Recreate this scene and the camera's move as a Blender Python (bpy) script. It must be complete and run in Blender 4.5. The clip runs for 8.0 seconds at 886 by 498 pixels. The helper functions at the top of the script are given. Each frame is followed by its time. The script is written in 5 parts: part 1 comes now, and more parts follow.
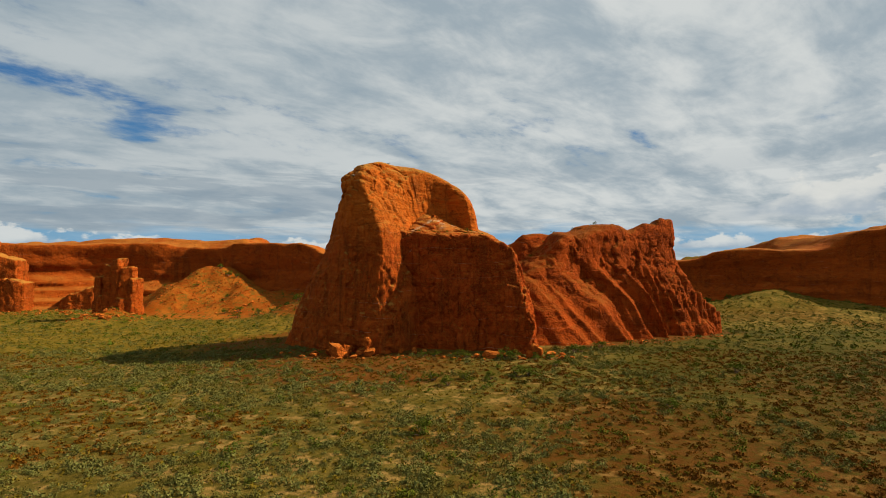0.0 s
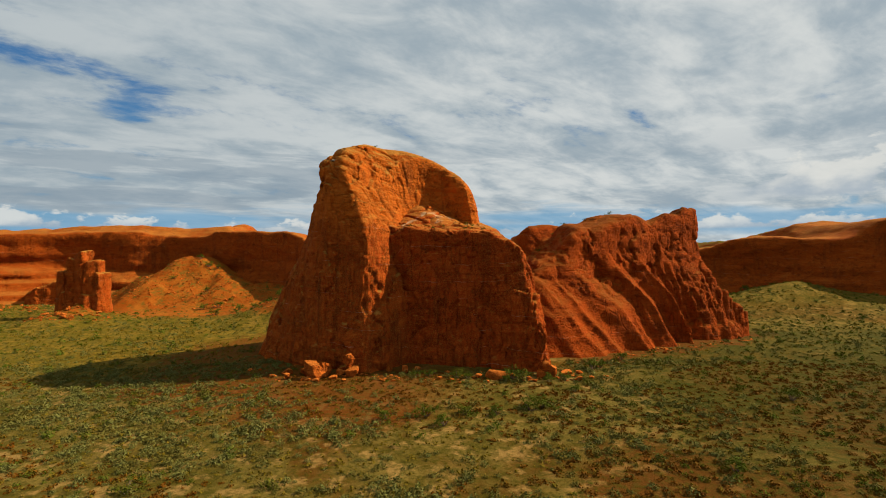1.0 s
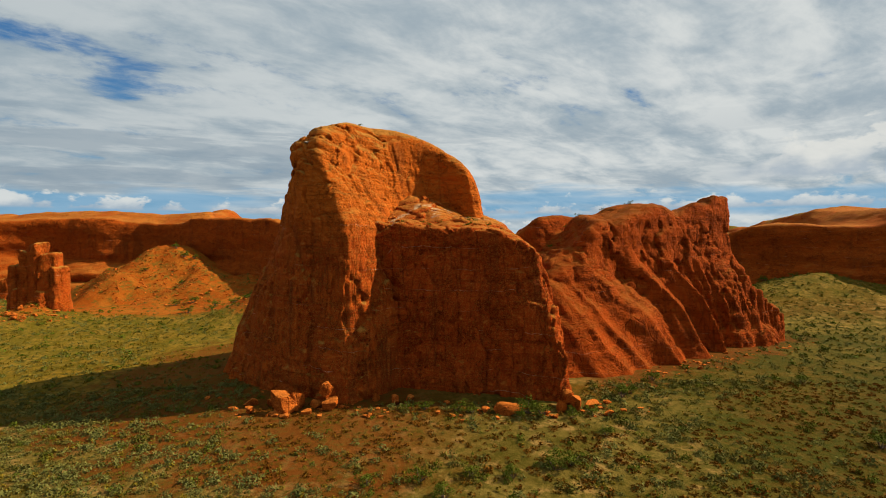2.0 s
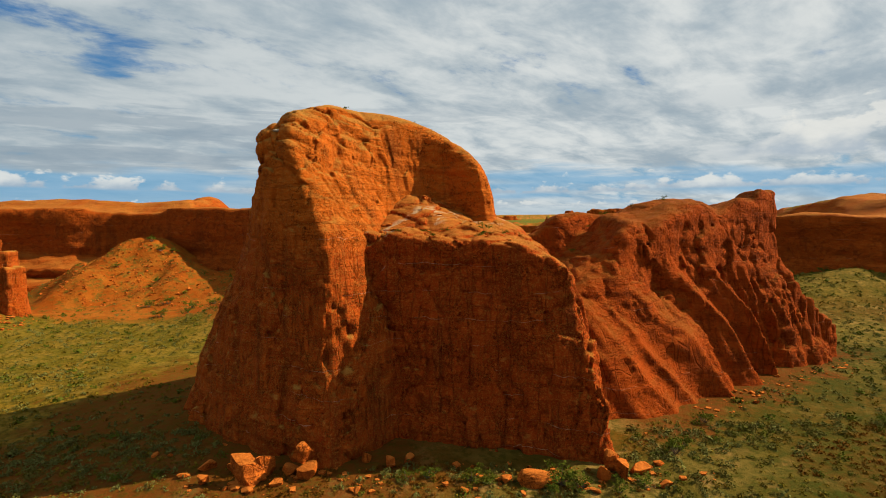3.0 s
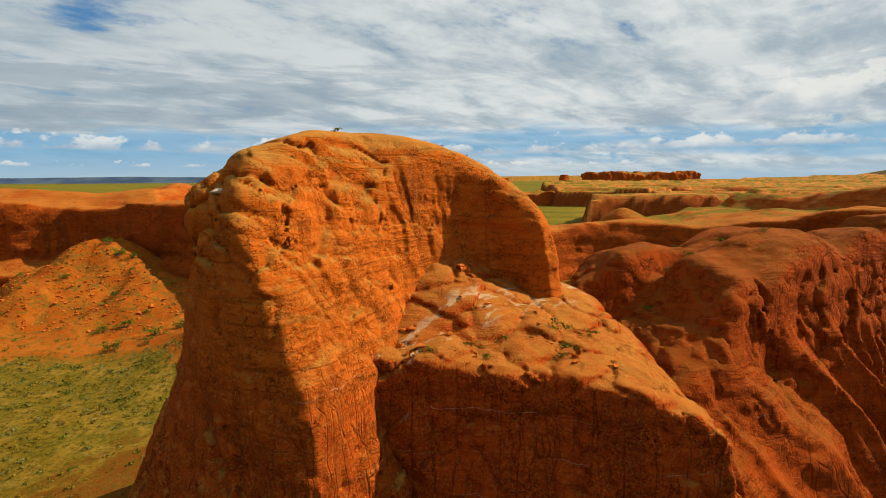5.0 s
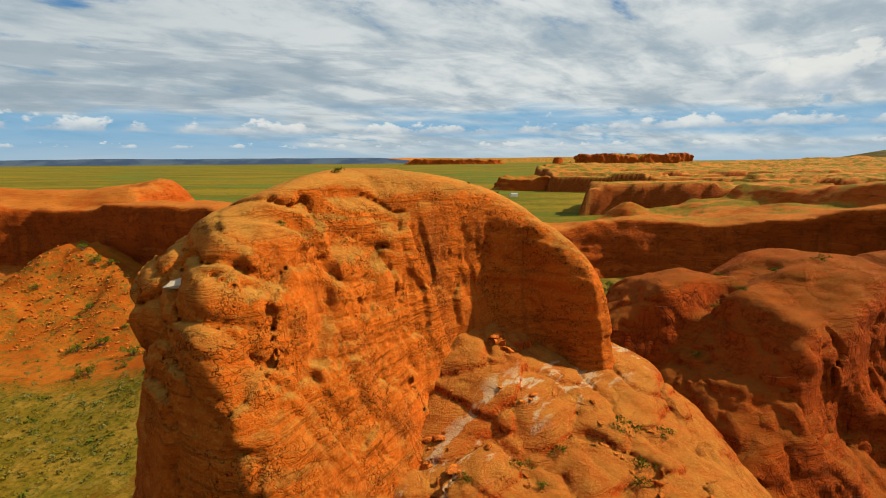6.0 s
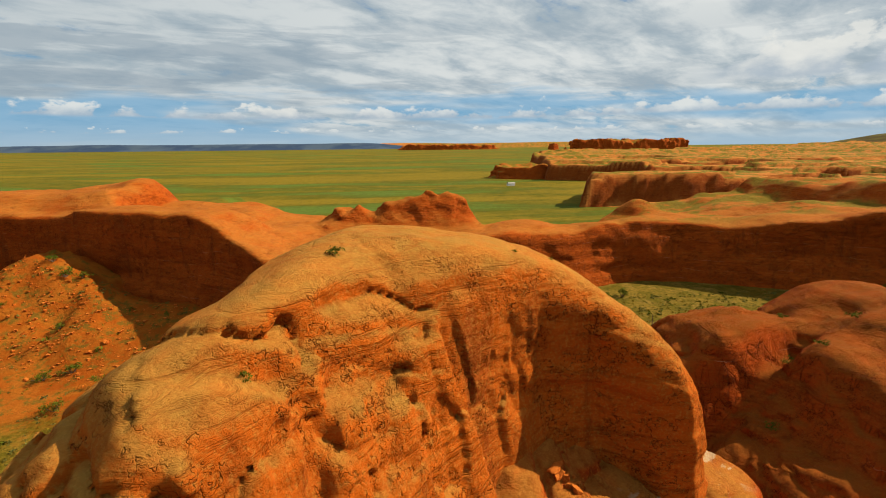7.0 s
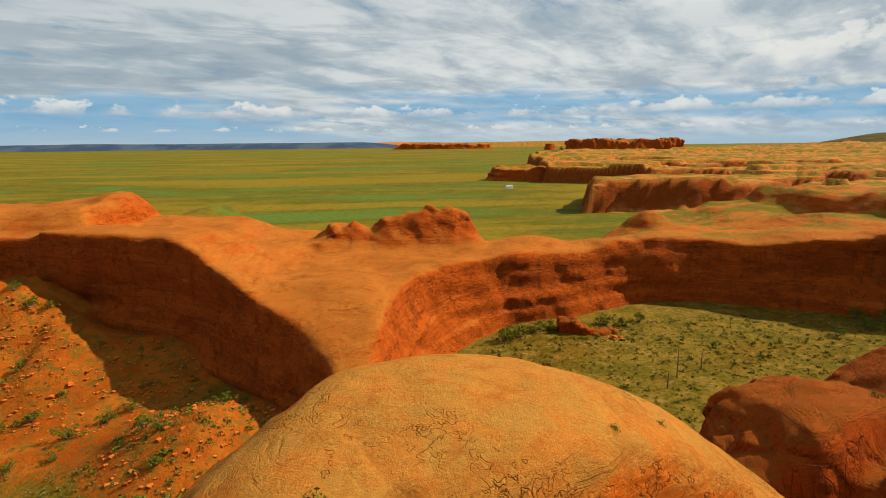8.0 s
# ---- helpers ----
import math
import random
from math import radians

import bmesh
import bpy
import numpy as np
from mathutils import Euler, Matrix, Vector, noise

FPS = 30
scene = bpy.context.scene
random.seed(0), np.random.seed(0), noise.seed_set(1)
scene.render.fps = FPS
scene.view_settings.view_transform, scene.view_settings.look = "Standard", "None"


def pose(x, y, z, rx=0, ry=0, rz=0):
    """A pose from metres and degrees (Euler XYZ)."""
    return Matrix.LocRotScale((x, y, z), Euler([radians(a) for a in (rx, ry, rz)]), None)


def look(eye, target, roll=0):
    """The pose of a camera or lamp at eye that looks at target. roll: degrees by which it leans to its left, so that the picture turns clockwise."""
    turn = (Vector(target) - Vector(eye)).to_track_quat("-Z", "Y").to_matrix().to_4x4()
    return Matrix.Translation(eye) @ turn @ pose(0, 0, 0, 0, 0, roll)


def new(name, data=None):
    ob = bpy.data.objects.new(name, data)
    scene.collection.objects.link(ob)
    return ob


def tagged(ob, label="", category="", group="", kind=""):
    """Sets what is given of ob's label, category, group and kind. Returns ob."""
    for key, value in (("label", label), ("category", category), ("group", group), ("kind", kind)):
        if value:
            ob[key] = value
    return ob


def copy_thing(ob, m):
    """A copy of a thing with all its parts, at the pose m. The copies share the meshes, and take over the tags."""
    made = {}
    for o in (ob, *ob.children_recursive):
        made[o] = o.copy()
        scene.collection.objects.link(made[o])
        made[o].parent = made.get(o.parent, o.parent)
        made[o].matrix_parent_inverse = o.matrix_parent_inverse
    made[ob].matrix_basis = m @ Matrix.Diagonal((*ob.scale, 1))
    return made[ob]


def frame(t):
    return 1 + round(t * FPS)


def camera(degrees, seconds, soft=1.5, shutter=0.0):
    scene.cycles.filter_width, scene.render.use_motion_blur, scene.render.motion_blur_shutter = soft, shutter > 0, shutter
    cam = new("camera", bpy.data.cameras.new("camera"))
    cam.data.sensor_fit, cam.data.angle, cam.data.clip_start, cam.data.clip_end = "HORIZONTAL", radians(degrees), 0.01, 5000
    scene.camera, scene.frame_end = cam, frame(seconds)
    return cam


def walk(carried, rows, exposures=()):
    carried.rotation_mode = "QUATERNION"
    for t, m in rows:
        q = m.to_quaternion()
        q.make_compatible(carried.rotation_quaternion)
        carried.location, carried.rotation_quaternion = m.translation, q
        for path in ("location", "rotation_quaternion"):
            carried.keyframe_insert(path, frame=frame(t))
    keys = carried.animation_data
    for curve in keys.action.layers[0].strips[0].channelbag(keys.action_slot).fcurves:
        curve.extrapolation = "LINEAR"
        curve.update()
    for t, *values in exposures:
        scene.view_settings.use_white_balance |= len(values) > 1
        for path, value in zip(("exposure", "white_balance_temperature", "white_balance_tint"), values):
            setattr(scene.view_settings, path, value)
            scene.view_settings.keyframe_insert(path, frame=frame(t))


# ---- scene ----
cam = camera(83.8, 8.0, soft=1.0)
METRES, EYE, TILT, LEAN, TURN = 100.0, 14.5, 3.1, 0.0, 0.0
ROWS = [
    (0.0, 0.0, 0.0, 0.0, -0.0, 0.0, -0.0),
    (0.5, 0.0019, 0.0674, 0.014, -0.17, -0.99, 0.13),
    (1.0, 0.0026, 0.1356, 0.0278, -0.3, -2.2, 0.11),
    (1.5, 0.0016, 0.2054, 0.0394, -0.6, -3.37, 0.1),
    (3.0, -0.0089, 0.414, 0.0793, -1.23, -6.84, 0.18),
    (3.5, -0.0167, 0.4795, 0.0984, -1.38, -8.01, 0.17),
    (4.0, -0.0267, 0.5397, 0.1186, -1.4, -9.15, 0.21),
    (4.5, -0.0375, 0.594, 0.1419, -1.75, -10.3, 0.22),
    (6.0, -0.0693, 0.7384, 0.2036, -3.29, -13.51, 0.23),
    (6.5, -0.077, 0.7902, 0.2192, -3.57, -14.62, 0.29),
    (7.0, -0.0846, 0.8442, 0.2346, -4.04, -15.22, 0.34),
    (7.5, -0.0911, 0.9002, 0.2504, -4.29, -15.24, 0.33),
    (8.0, -0.095, 0.9537, 0.2618, -4.63, -15.36, 0.3),
]
EXPOSURES = [(0.0, 0.62), (1.5, 0.66), (3.0, 0.76), (5.0, 0.82), (8.0, 0.78)]
walk(cam, [(t, pose(0, 0, EYE, TILT, LEAN, TURN) @ pose(METRES * x, METRES * y, METRES * z, 90 + pitch, roll, yaw)) for t, x, y, z, yaw, pitch, roll in ROWS], EXPOSURES)

# ---- sun and sky ----
SUN = Vector((43.0, 8.0, 35.0)).normalized()
sun = new("sun", bpy.data.lights.new("sun", "SUN"))
sun.data.energy, sun.data.angle, sun.data.color = 5.0, radians(0.5), (1.0, 0.85, 0.60)
sun.matrix_world = look(SUN * 300, (0, 0, 0))


class Nodes:
    """Short-hand for writing node trees."""

    def __init__(self, tree):
        self.tree = tree
        tree.nodes.clear()

    def add(self, kind, *ins, **props):
        n = self.tree.nodes.new(kind)
        for key, value in props.items():
            setattr(n, key, value)
        for i, value in enumerate(ins):
            self.put(n.inputs[i], value)
        return n

    def put(self, socket, value):
        if value is None:
            return
        if isinstance(value, bpy.types.NodeSocket):
            self.tree.links.new(value, socket)
        elif isinstance(value, bpy.types.Node):
            self.tree.links.new(value.outputs[0], socket)
        else:
            socket.default_value = value

    def math(self, op, a, b=None, c=None):
        return self.add("ShaderNodeMath", a, b, c, operation=op).outputs[0]

    def vec(self, op, a, b=None):
        return self.add("ShaderNodeVectorMath", a, b, operation=op).outputs[0]

    def mapped(self, v, lo, hi, to_lo=0.0, to_hi=1.0):
        return self.add("ShaderNodeMapRange", v, lo, hi, to_lo, to_hi, interpolation_type="SMOOTHSTEP").outputs[0]

    def noise(self, v, scale, detail=4.0, rough=0.55, warp=0.0):
        n = self.add("ShaderNodeTexNoise")
        self.put(n.inputs["Vector"], v)
        for key, value in (("Scale", scale), ("Detail", detail), ("Roughness", rough), ("Distortion", warp)):
            n.inputs[key].default_value = value
        return n.outputs[0]

    def mix(self, f, a, b, blend="MIX"):
        n = self.add("ShaderNodeMix", data_type="RGBA", blend_type=blend)
        self.put(n.inputs[0], f)
        self.put(n.inputs[6], a if not isinstance(a, tuple) else (*a, 1.0))
        self.put(n.inputs[7], b if not isinstance(b, tuple) else (*b, 1.0))
        return n.outputs[2]


def make_world():
    world = bpy.data.worlds.new("sky")
    scene.world = world
    world.use_nodes = True
    n = Nodes(world.node_tree)
    sky = n.add("ShaderNodeTexSky", sky_type="NISHITA", sun_disc=False, sun_elevation=math.asin(SUN.z), sun_rotation=math.atan2(SUN.x, SUN.y))
    way = n.add("ShaderNodeTexCoord").outputs["Generated"]
    axes = n.add("ShaderNodeSeparateXYZ", way)
    up = n.math("MAXIMUM", axes.outputs[2], 0.0)
    lift = n.math("ADD", up, 0.20)
    flat = n.add("ShaderNodeCombineXYZ", n.math("DIVIDE", axes.outputs[0], lift), n.math("DIVIDE", axes.outputs[1], lift), 0.0).outputs[0]
    el = axes.outputs[2]
    bearing = n.math("ARCTAN2", axes.outputs[0], axes.outputs[1])
    # long streaks that run off towards the far right, broken into ripples and small puffs
    aligned = n.add("ShaderNodeMapping", flat, (0.0, 0.0, 0.0), (0.0, 0.0, radians(-32)), (1.0, 1.0, 1.0)).outputs[0]
    turned = n.add("ShaderNodeMapping", aligned, (5.2, 2.3, 0.0), (0.0, 0.0, 0.0), (0.50, 1.2, 1.0)).outputs[0]
    ripple = n.add("ShaderNodeMapping", aligned, (1.0, 4.0, 2.0), (0.0, 0.0, 0.0), (0.9, 1.3, 1.0)).outputs[0]
    sheet = n.noise(turned, 1.25, 9.0, 0.56, 0.3)
    puffs = n.noise(ripple, 3.6, 9.0, 0.60, 0.25)
    wide = n.noise(flat, 0.55, 4.0, 0.5, 0.2)
    cover = n.math("ADD", n.math("MULTIPLY", sheet, 0.52), n.math("ADD", n.math("MULTIPLY", puffs, 0.33), n.math("MULTIPLY", wide, 0.15)))
    cover = n.mapped(cover, 0.36, 0.44)
    tone = n.math("ADD", n.math("MULTIPLY", n.noise(turned, 2.1, 8.0, 0.55, 0.4), 0.48), n.math("MULTIPLY", puffs, 0.52))
    cloud = n.mix(n.mapped(tone, 0.38, 0.60), (4.7, 5.7, 6.4), (8.9, 9.3, 9.2))
    cloud = n.mix(n.mapped(bearing, 0.35, -0.75, 0.0, 0.40), cloud, (3.7, 4.8, 5.6))
    blue = n.mix(n.mapped(up, 0.02, 0.35), (2.0, 5.0, 7.6), (0.5, 2.2, 5.4))
    blue = n.mix(0.2, blue, sky.outputs[0])
    colour = n.mix(cover, blue, cloud)
    # grey banks low on the left
    bank_at = n.add("ShaderNodeCombineXYZ", n.math("MULTIPLY", bearing, 3.2), n.math("MULTIPLY", el, 34.0), 4.0).outputs[0]
    bank = n.math("MULTIPLY", n.mapped(n.noise(bank_at, 0.62, 7.0, 0.58, 0.2), 0.50, 0.57), n.math("MULTIPLY", n.mapped(el, 0.06, 0.09), n.mapped(el, 0.25, 0.17)))
    colour = n.mix(n.math("MULTIPLY", bank, n.mapped(bearing, 0.45, -0.30, 0.2, 0.5)), colour, (3.1, 4.1, 5.0))
    # clear belt low down
    belt = n.add("ShaderNodeCombineXYZ", n.math("MULTIPLY", bearing, 4.5), n.math("MULTIPLY", el, 42.0), 0.0).outputs[0]
    ragged = n.math("ADD", el, n.math("MULTIPLY", n.math("SUBTRACT", n.noise(belt, 0.7, 6.0, 0.6), 0.5), 0.13))
    gap = n.math("MULTIPLY", n.mapped(ragged, 0.105, 0.075), n.mapped(n.noise(belt, 0.33, 3.0), 0.42, 0.54))
    colour = n.mix(n.math("MULTIPLY", gap, 0.75), colour, (2.0, 5.0, 7.8))

    def heaps(base, tall, often, seed, lo):
        """A row of flat-based heaped clouds at one height."""
        at = n.add("ShaderNodeCombineXYZ", n.math("MULTIPLY", bearing, often), n.math("MULTIPLY", el, often * 1.7), seed).outputs[0]
        lump = n.noise(at, 1.0, 8.0, 0.56, 0.1)
        rise = n.math("DIVIDE", n.math("SUBTRACT", el, n.math("ADD", base, n.math("MULTIPLY", n.math("SUBTRACT", n.noise(at, 0.3, 2.0), 0.5), 0.4 * tall))), tall)
        body = n.math("MULTIPLY", n.mapped(n.math("SUBTRACT", lump, n.math("MULTIPLY", rise, 0.20)), lo, lo + 0.07), n.mapped(rise, -0.05, 0.12))
        glow = n.mapped(n.math("ADD", rise, n.math("MULTIPLY", n.math("SUBTRACT", lump, 0.5), 2.2)), 0.0, 0.75)
        lit = n.mix(glow, (5.0, 6.0, 7.0), (10.2, 10.2, 9.6))
        return body, lit

    for base, tall, often, seed, lo in ((0.020, 0.016, 34.0, 9.0, 0.47), (0.046, 0.036, 13.0, 2.0, 0.39)):
        body, lit = heaps(base, tall, often, seed, lo)
        colour = n.mix(n.math("MULTIPLY", body, 0.8), colour, lit)
    body, lit = heaps(0.095, 0.075, 10.0, 6.0, 0.33)
    tower_part = n.math("MULTIPLY", n.mapped(bearing, 0.50, 0.60), n.mapped(bearing, 1.1, 0.9))
    colour = n.mix(n.math("MULTIPLY", n.math("MULTIPLY", body, 0.75), tower_part), colour, lit)
    clear = n.mix(n.mapped(el, 0.045, 0.0, 0.0, 0.7), colour, (5.0, 6.5, 7.6))
    n.tree.links.new(n.add("ShaderNodeBackground", clear, 0.046).outputs[0], n.add("ShaderNodeOutputWorld").inputs[0])


make_world()


# ---- materials ----
def finish(n, colour, rough, height=None, bump=0.5, distance=0.3):
    b = n.add("ShaderNodeBsdfPrincipled")
    n.put(b.inputs["Base Color"], colour)
    n.put(b.inputs["Roughness"], rough)
    b.inputs["Specular IOR Level"].default_value = 0.03
    if height is not None:
        n.put(b.inputs["Normal"], n.add("ShaderNodeBump", bump, distance, None, height).outputs[0])
        bump_node = b.inputs["Normal"].links[0].from_node
        bump_node.inputs["Strength"].default_value, bump_node.inputs["Distance"].default_value = bump, distance
        n.put(bump_node.inputs["Height"], height)
    n.tree.links.new(b.outputs[0], n.add("ShaderNodeOutputMaterial").inputs[0])


def new_material(name):
    m = bpy.data.materials.new(name)
    m.use_nodes = True
    return m, Nodes(m.node_tree)


def rock_material(name, wall, top, veins=0.6, growth=0.0, wash=0.0, split=0.6, level=(0.42, 0.92)):
    m, n = new_material(name)
    where = n.add("ShaderNodeNewGeometry")
    p = where.outputs["Position"]
    nz = n.add("ShaderNodeSeparateXYZ", where.outputs["Normal"]).outputs[2]
    big = n.noise(p, 0.09, 5.0, 0.6, 0.4)
    coarse = n.noise(p, 0.7, 6.0, 0.62, 0.3)
    grain = n.noise(p, 2.6, 7.0, 0.68)
    flat = n.add("ShaderNodeMapping", p, (0, 0, 0), (0.10, 0.06, 0), (0.16, 0.16, 2.4)).outputs[0]
    beds = n.noise(flat, 1.0, 6.0, 0.62, 0.35)
    upright = n.add("ShaderNodeMapping", p, (0, 0, 0), (0, 0, 0), (0.45, 0.45, 0.03)).outputs[0]
    streak = n.noise(upright, 1.0, 6.0, 0.64, 0.3)
    height_z = n.add("ShaderNodeSeparateXYZ", p).outputs[2]
    tone = n.math("ADD", nz, n.math("MULTIPLY", n.math("SUBTRACT", big, 0.5), 0.9))
    # lower wall darker, redder: a deeper bed plus flank shade put into the colour
    bed_shade_change = n.mapped(n.math("ADD", height_z, n.math("MULTIPLY", n.math("SUBTRACT", big, 0.5), 8.0)), 19.0, 27.0)
    fresh = n.mix(bed_shade_change, tuple(c * k for c, k in zip(wall, (0.76, 0.50, 0.65))), wall) if name == "red_sandstone" else wall
    face = n.mix(n.mapped(tone, *level), fresh, top)
    face = n.mix(n.mapped(coarse, 0.35, 0.7, 0.0, 0.35), face, tuple(c * 1.25 for c in wall))
    face = n.mix(n.math("MULTIPLY", n.mapped(beds, 0.55, 0.72), n.mapped(nz, 0.0, 0.6, 0.12, 0.45)), face, tuple(c * 1.35 for c in top))
    face = n.mix(n.mapped(beds, 0.46, 0.30, 0.0, 0.26), face, tuple(c * 0.62 for c in wall))
    dark = n.math("MULTIPLY", n.mapped(streak, 0.50, 0.68), n.mapped(nz, 0.7, 0.2))
    face = n.mix(n.math("MULTIPLY", dark, 0.6), face, (0.13, 0.026, 0.006))
    # thin pale veins that follow the level beds, broken off here and there
    wave = n.math("ADD", n.math("MULTIPLY", n.noise(p, 0.05, 2.0, 0.5), 5.0), n.math("MULTIPLY", n.noise(p, 0.45, 4.0, 0.6), 0.9))
    level_at = n.math("FRACT", n.math("DIVIDE", n.math("ADD", height_z, wave), 2.7))
    line = n.math("ABSOLUTE", n.math("SUBTRACT", level_at, 0.5))
    dashes = n.noise(n.add("ShaderNodeMapping", p, (3, 8, 1), (0, 0, 0), (0.20, 0.20, 0.55)).outputs[0], 1.0, 5.0, 0.66)
    vein = n.math("MULTIPLY", n.mapped(line, 0.015, 0.004), n.math("MULTIPLY", n.mapped(dashes, 0.51, 0.62), n.mapped(height_z, 27.0, 22.0)))
    face = n.mix(n.math("MULTIPLY", n.math("MULTIPLY", vein, n.mapped(nz, 0.7, 0.4)), veins), face, (0.50, 0.34, 0.21))
    face = n.mix(n.mapped(grain, 0.48, 0.75, 0.0, 0.25), face, tuple(c * 0.5 for c in wall))
    if wash:
        # pale mineral wash along the back of the shelf
        spot = n.add("ShaderNodeSeparateXYZ", p)
        off = n.math("ADD", n.math("MULTIPLY", n.math("ADD", spot.outputs[0], 9.0), 0.645), n.math("MULTIPLY", n.math("SUBTRACT", spot.outputs[1], 93.6), -0.764))
        run = n.math("ADD", n.math("MULTIPLY", spot.outputs[0], 0.764), n.math("MULTIPLY", spot.outputs[1], 0.645))
        film = n.noise(n.add("ShaderNodeCombineXYZ", n.math("MULTIPLY", run, 0.35), n.math("MULTIPLY", off, 1.1), 0.0).outputs[0], 1.0, 5.0, 0.6, 0.3)
        pale = n.math("MULTIPLY", n.mapped(n.math("ABSOLUTE", n.math("SUBTRACT", off, 0.9)), 2.4, 0.8), n.mapped(film, 0.54, 0.60))
        face = n.mix(n.math("MULTIPLY", n.math("MULTIPLY", pale, n.mapped(nz, 0.4, 0.7)), wash), face, (0.42, 0.34, 0.22))
    # broken joints: blocks on the open rock, upright columns on the walls
    drift = n.add("ShaderNodeTexNoise", n.vec("MULTIPLY", p, (0.05, 0.05, 0.05)))
    drift.inputs["Detail"].default_value = 3.0
    bent = n.vec("ADD", p, n.vec("MULTIPLY", drift.outputs["Color"], (0.9, 0.9, 0.9)))
    crooked = n.vec("ADD", bent, n.vec("MULTIPLY", n.add("ShaderNodeTexNoise", n.vec("MULTIPLY", p, (0.45, 0.45, 0.45))).outputs["Color"], (2.6, 2.6, 2.6)))

    def joints(scale, seed, wide, lo, hi, ways=None):
        v = n.add("ShaderNodeTexVoronoi", feature="DISTANCE_TO_EDGE")
        n.put(v.inputs["Vector"], n.add("ShaderNodeMapping", ways or crooked, (seed, seed, seed), (0.1, 0.12, 0.0), scale).outputs[0])
        v.inputs["Scale"].default_value = 1.0
        return n.math("MULTIPLY", n.mapped(v.outputs[0], wide, 0.0), n.mapped(n.noise(p, 0.21 + 0.01 * seed, 4.0, 0.6), lo, hi))

    steep = n.mapped(nz, 0.75, 0.35)
    if name == "red_sandstone":
        steep = n.math("MULTIPLY", steep, n.math("SUBTRACT", 1.0, bed_shade_change))
    if name == "mesa_sandstone":
        steep = n.math("MULTIPLY", steep, 0.35)
    block = n.math("MULTIPLY", joints((0.15, 0.15, 0.30), 1.0, 0.014, 0.50, 0.60), 0.8)
    column = n.math("MULTIPLY", joints((0.55, 0.55, 0.035), 7.0, 0.035, 0.42, 0.56, bent), steep)
    column = n.math("MAXIMUM", column, n.math("MULTIPLY", n.math("MULTIPLY", joints((1.25, 1.25, 0.06), 3.0, 0.05, 0.46, 0.58, bent), steep), 0.7))
    crackle = n.math("MULTIPLY", joints((0.38, 0.38, 0.60), 4.0, 0.016, 0.54, 0.62), n.mapped(nz, 0.85, 0.5, 0.1, 0.6))
    cut = n.math("MAXIMUM", n.math("MAXIMUM", block, column), crackle)
    face = n.mix(n.math("MULTIPLY", cut, 0.65 * split), face, tuple(c * 0.35 for c in wall))
    # thin strata, set at a slant to the main beds
    slant = n.add("ShaderNodeMapping", n.vec("ADD", p, n.vec("MULTIPLY", n.add("ShaderNodeTexNoise", n.vec("MULTIPLY", p, (0.05, 0.05, 0.05))).outputs["Color"], (0.0, 0.0, 3.0))), (0, 0, 0), (0.20, -0.13, 0), (0.10, 0.10, 4.0)).outputs[0]
    strata = n.noise(slant, 1.0, 5.0, 0.65, 0.1)
    face = n.mix(n.math("MULTIPLY", n.mapped(strata, 0.50, 0.36, 0.0, 0.26), n.mapped(nz, 0.5, 0.9, 0.35, 1.0)), face, tuple(c * 0.65 for c in wall))
    face = n.mix(n.mapped(strata, 0.56, 0.70, 0.0, 0.12), face, tuple(c * 1.2 for c in top))
    fine = n.noise(p, 6.5, 9.0, 0.72)
    rib = n.noise(n.add("ShaderNodeMapping", p, (5, 1, 0), (0, 0, 0), (1.5, 1.5, 0.10)).outputs[0], 1.0, 5.0, 0.6)
    flake = n.add("ShaderNodeTexVoronoi", feature="SMOOTH_F1")
    n.put(flake.inputs["Vector"], n.add("ShaderNodeMapping", bent, (2, 5, 1), (0.5, 0.3, 0.2), (0.55, 0.55, 0.95)).outputs[0])
    flake.inputs["Scale"].default_value, flake.inputs["Smoothness"].default_value = 1.0, 0.12
    chips = n.math("MULTIPLY", flake.outputs["Distance"], n.mapped(nz, 0.9, 0.5, 0.04, 0.40))
    shard = n.add("ShaderNodeTexVoronoi", feature="F1")
    n.put(shard.inputs["Vector"], n.add("ShaderNodeMapping", bent, (1, 3, 7), (0.4, 0.2, 0.6), (0.9, 1.5, 2.6)).outputs[0])
    shard.inputs["Scale"].default_value = 1.0
    shard_mask = n.mapped(n.noise(p, 0.26, 4.0, 0.6), 0.44, 0.58, 0.12, 1.0)
    chips = n.math("ADD", chips, n.math("MULTIPLY", n.math("MULTIPLY", shard.outputs["Distance"], shard_mask), n.mapped(nz, 0.92, 0.6, 0.06, 0.42)))
    face = n.mix(n.math("MULTIPLY", n.mapped(shard.outputs["Distance"], 0.55, 0.85, 0.0, 0.45), shard_mask), face, tuple(c * 0.55 for c in wall))
    # thin hairline cracks, bedding lines and small pits
    hair = n.add("ShaderNodeTexVoronoi", feature="DISTANCE_TO_EDGE")
    n.put(hair.inputs["Vector"], n.add("ShaderNodeMapping", crooked, (6, 2, 4), (0.3, 0.4, 0.2), (0.5, 0.5, 0.85)).outputs[0])
    hair.inputs["Scale"].default_value = 1.0
    crack = n.math("MULTIPLY", n.mapped(hair.outputs[0], 0.035, 0.006), n.math("MULTIPLY", n.mapped(n.noise(p, 0.33, 4.0, 0.6), 0.44, 0.54), n.mapped(nz, 0.90, 0.55, 0.03, 1.0)))
    lamina = n.noise(n.add("ShaderNodeMapping", bent, (1, 0, 0), (0.16, -0.10, 0), (0.06, 0.06, 2.8)).outputs[0], 1.0, 5.0, 0.72)
    thread = n.math("MULTIPLY", n.mapped(lamina, 0.46, 0.36), n.mapped(big, 0.38, 0.56, 0.35, 1.0))
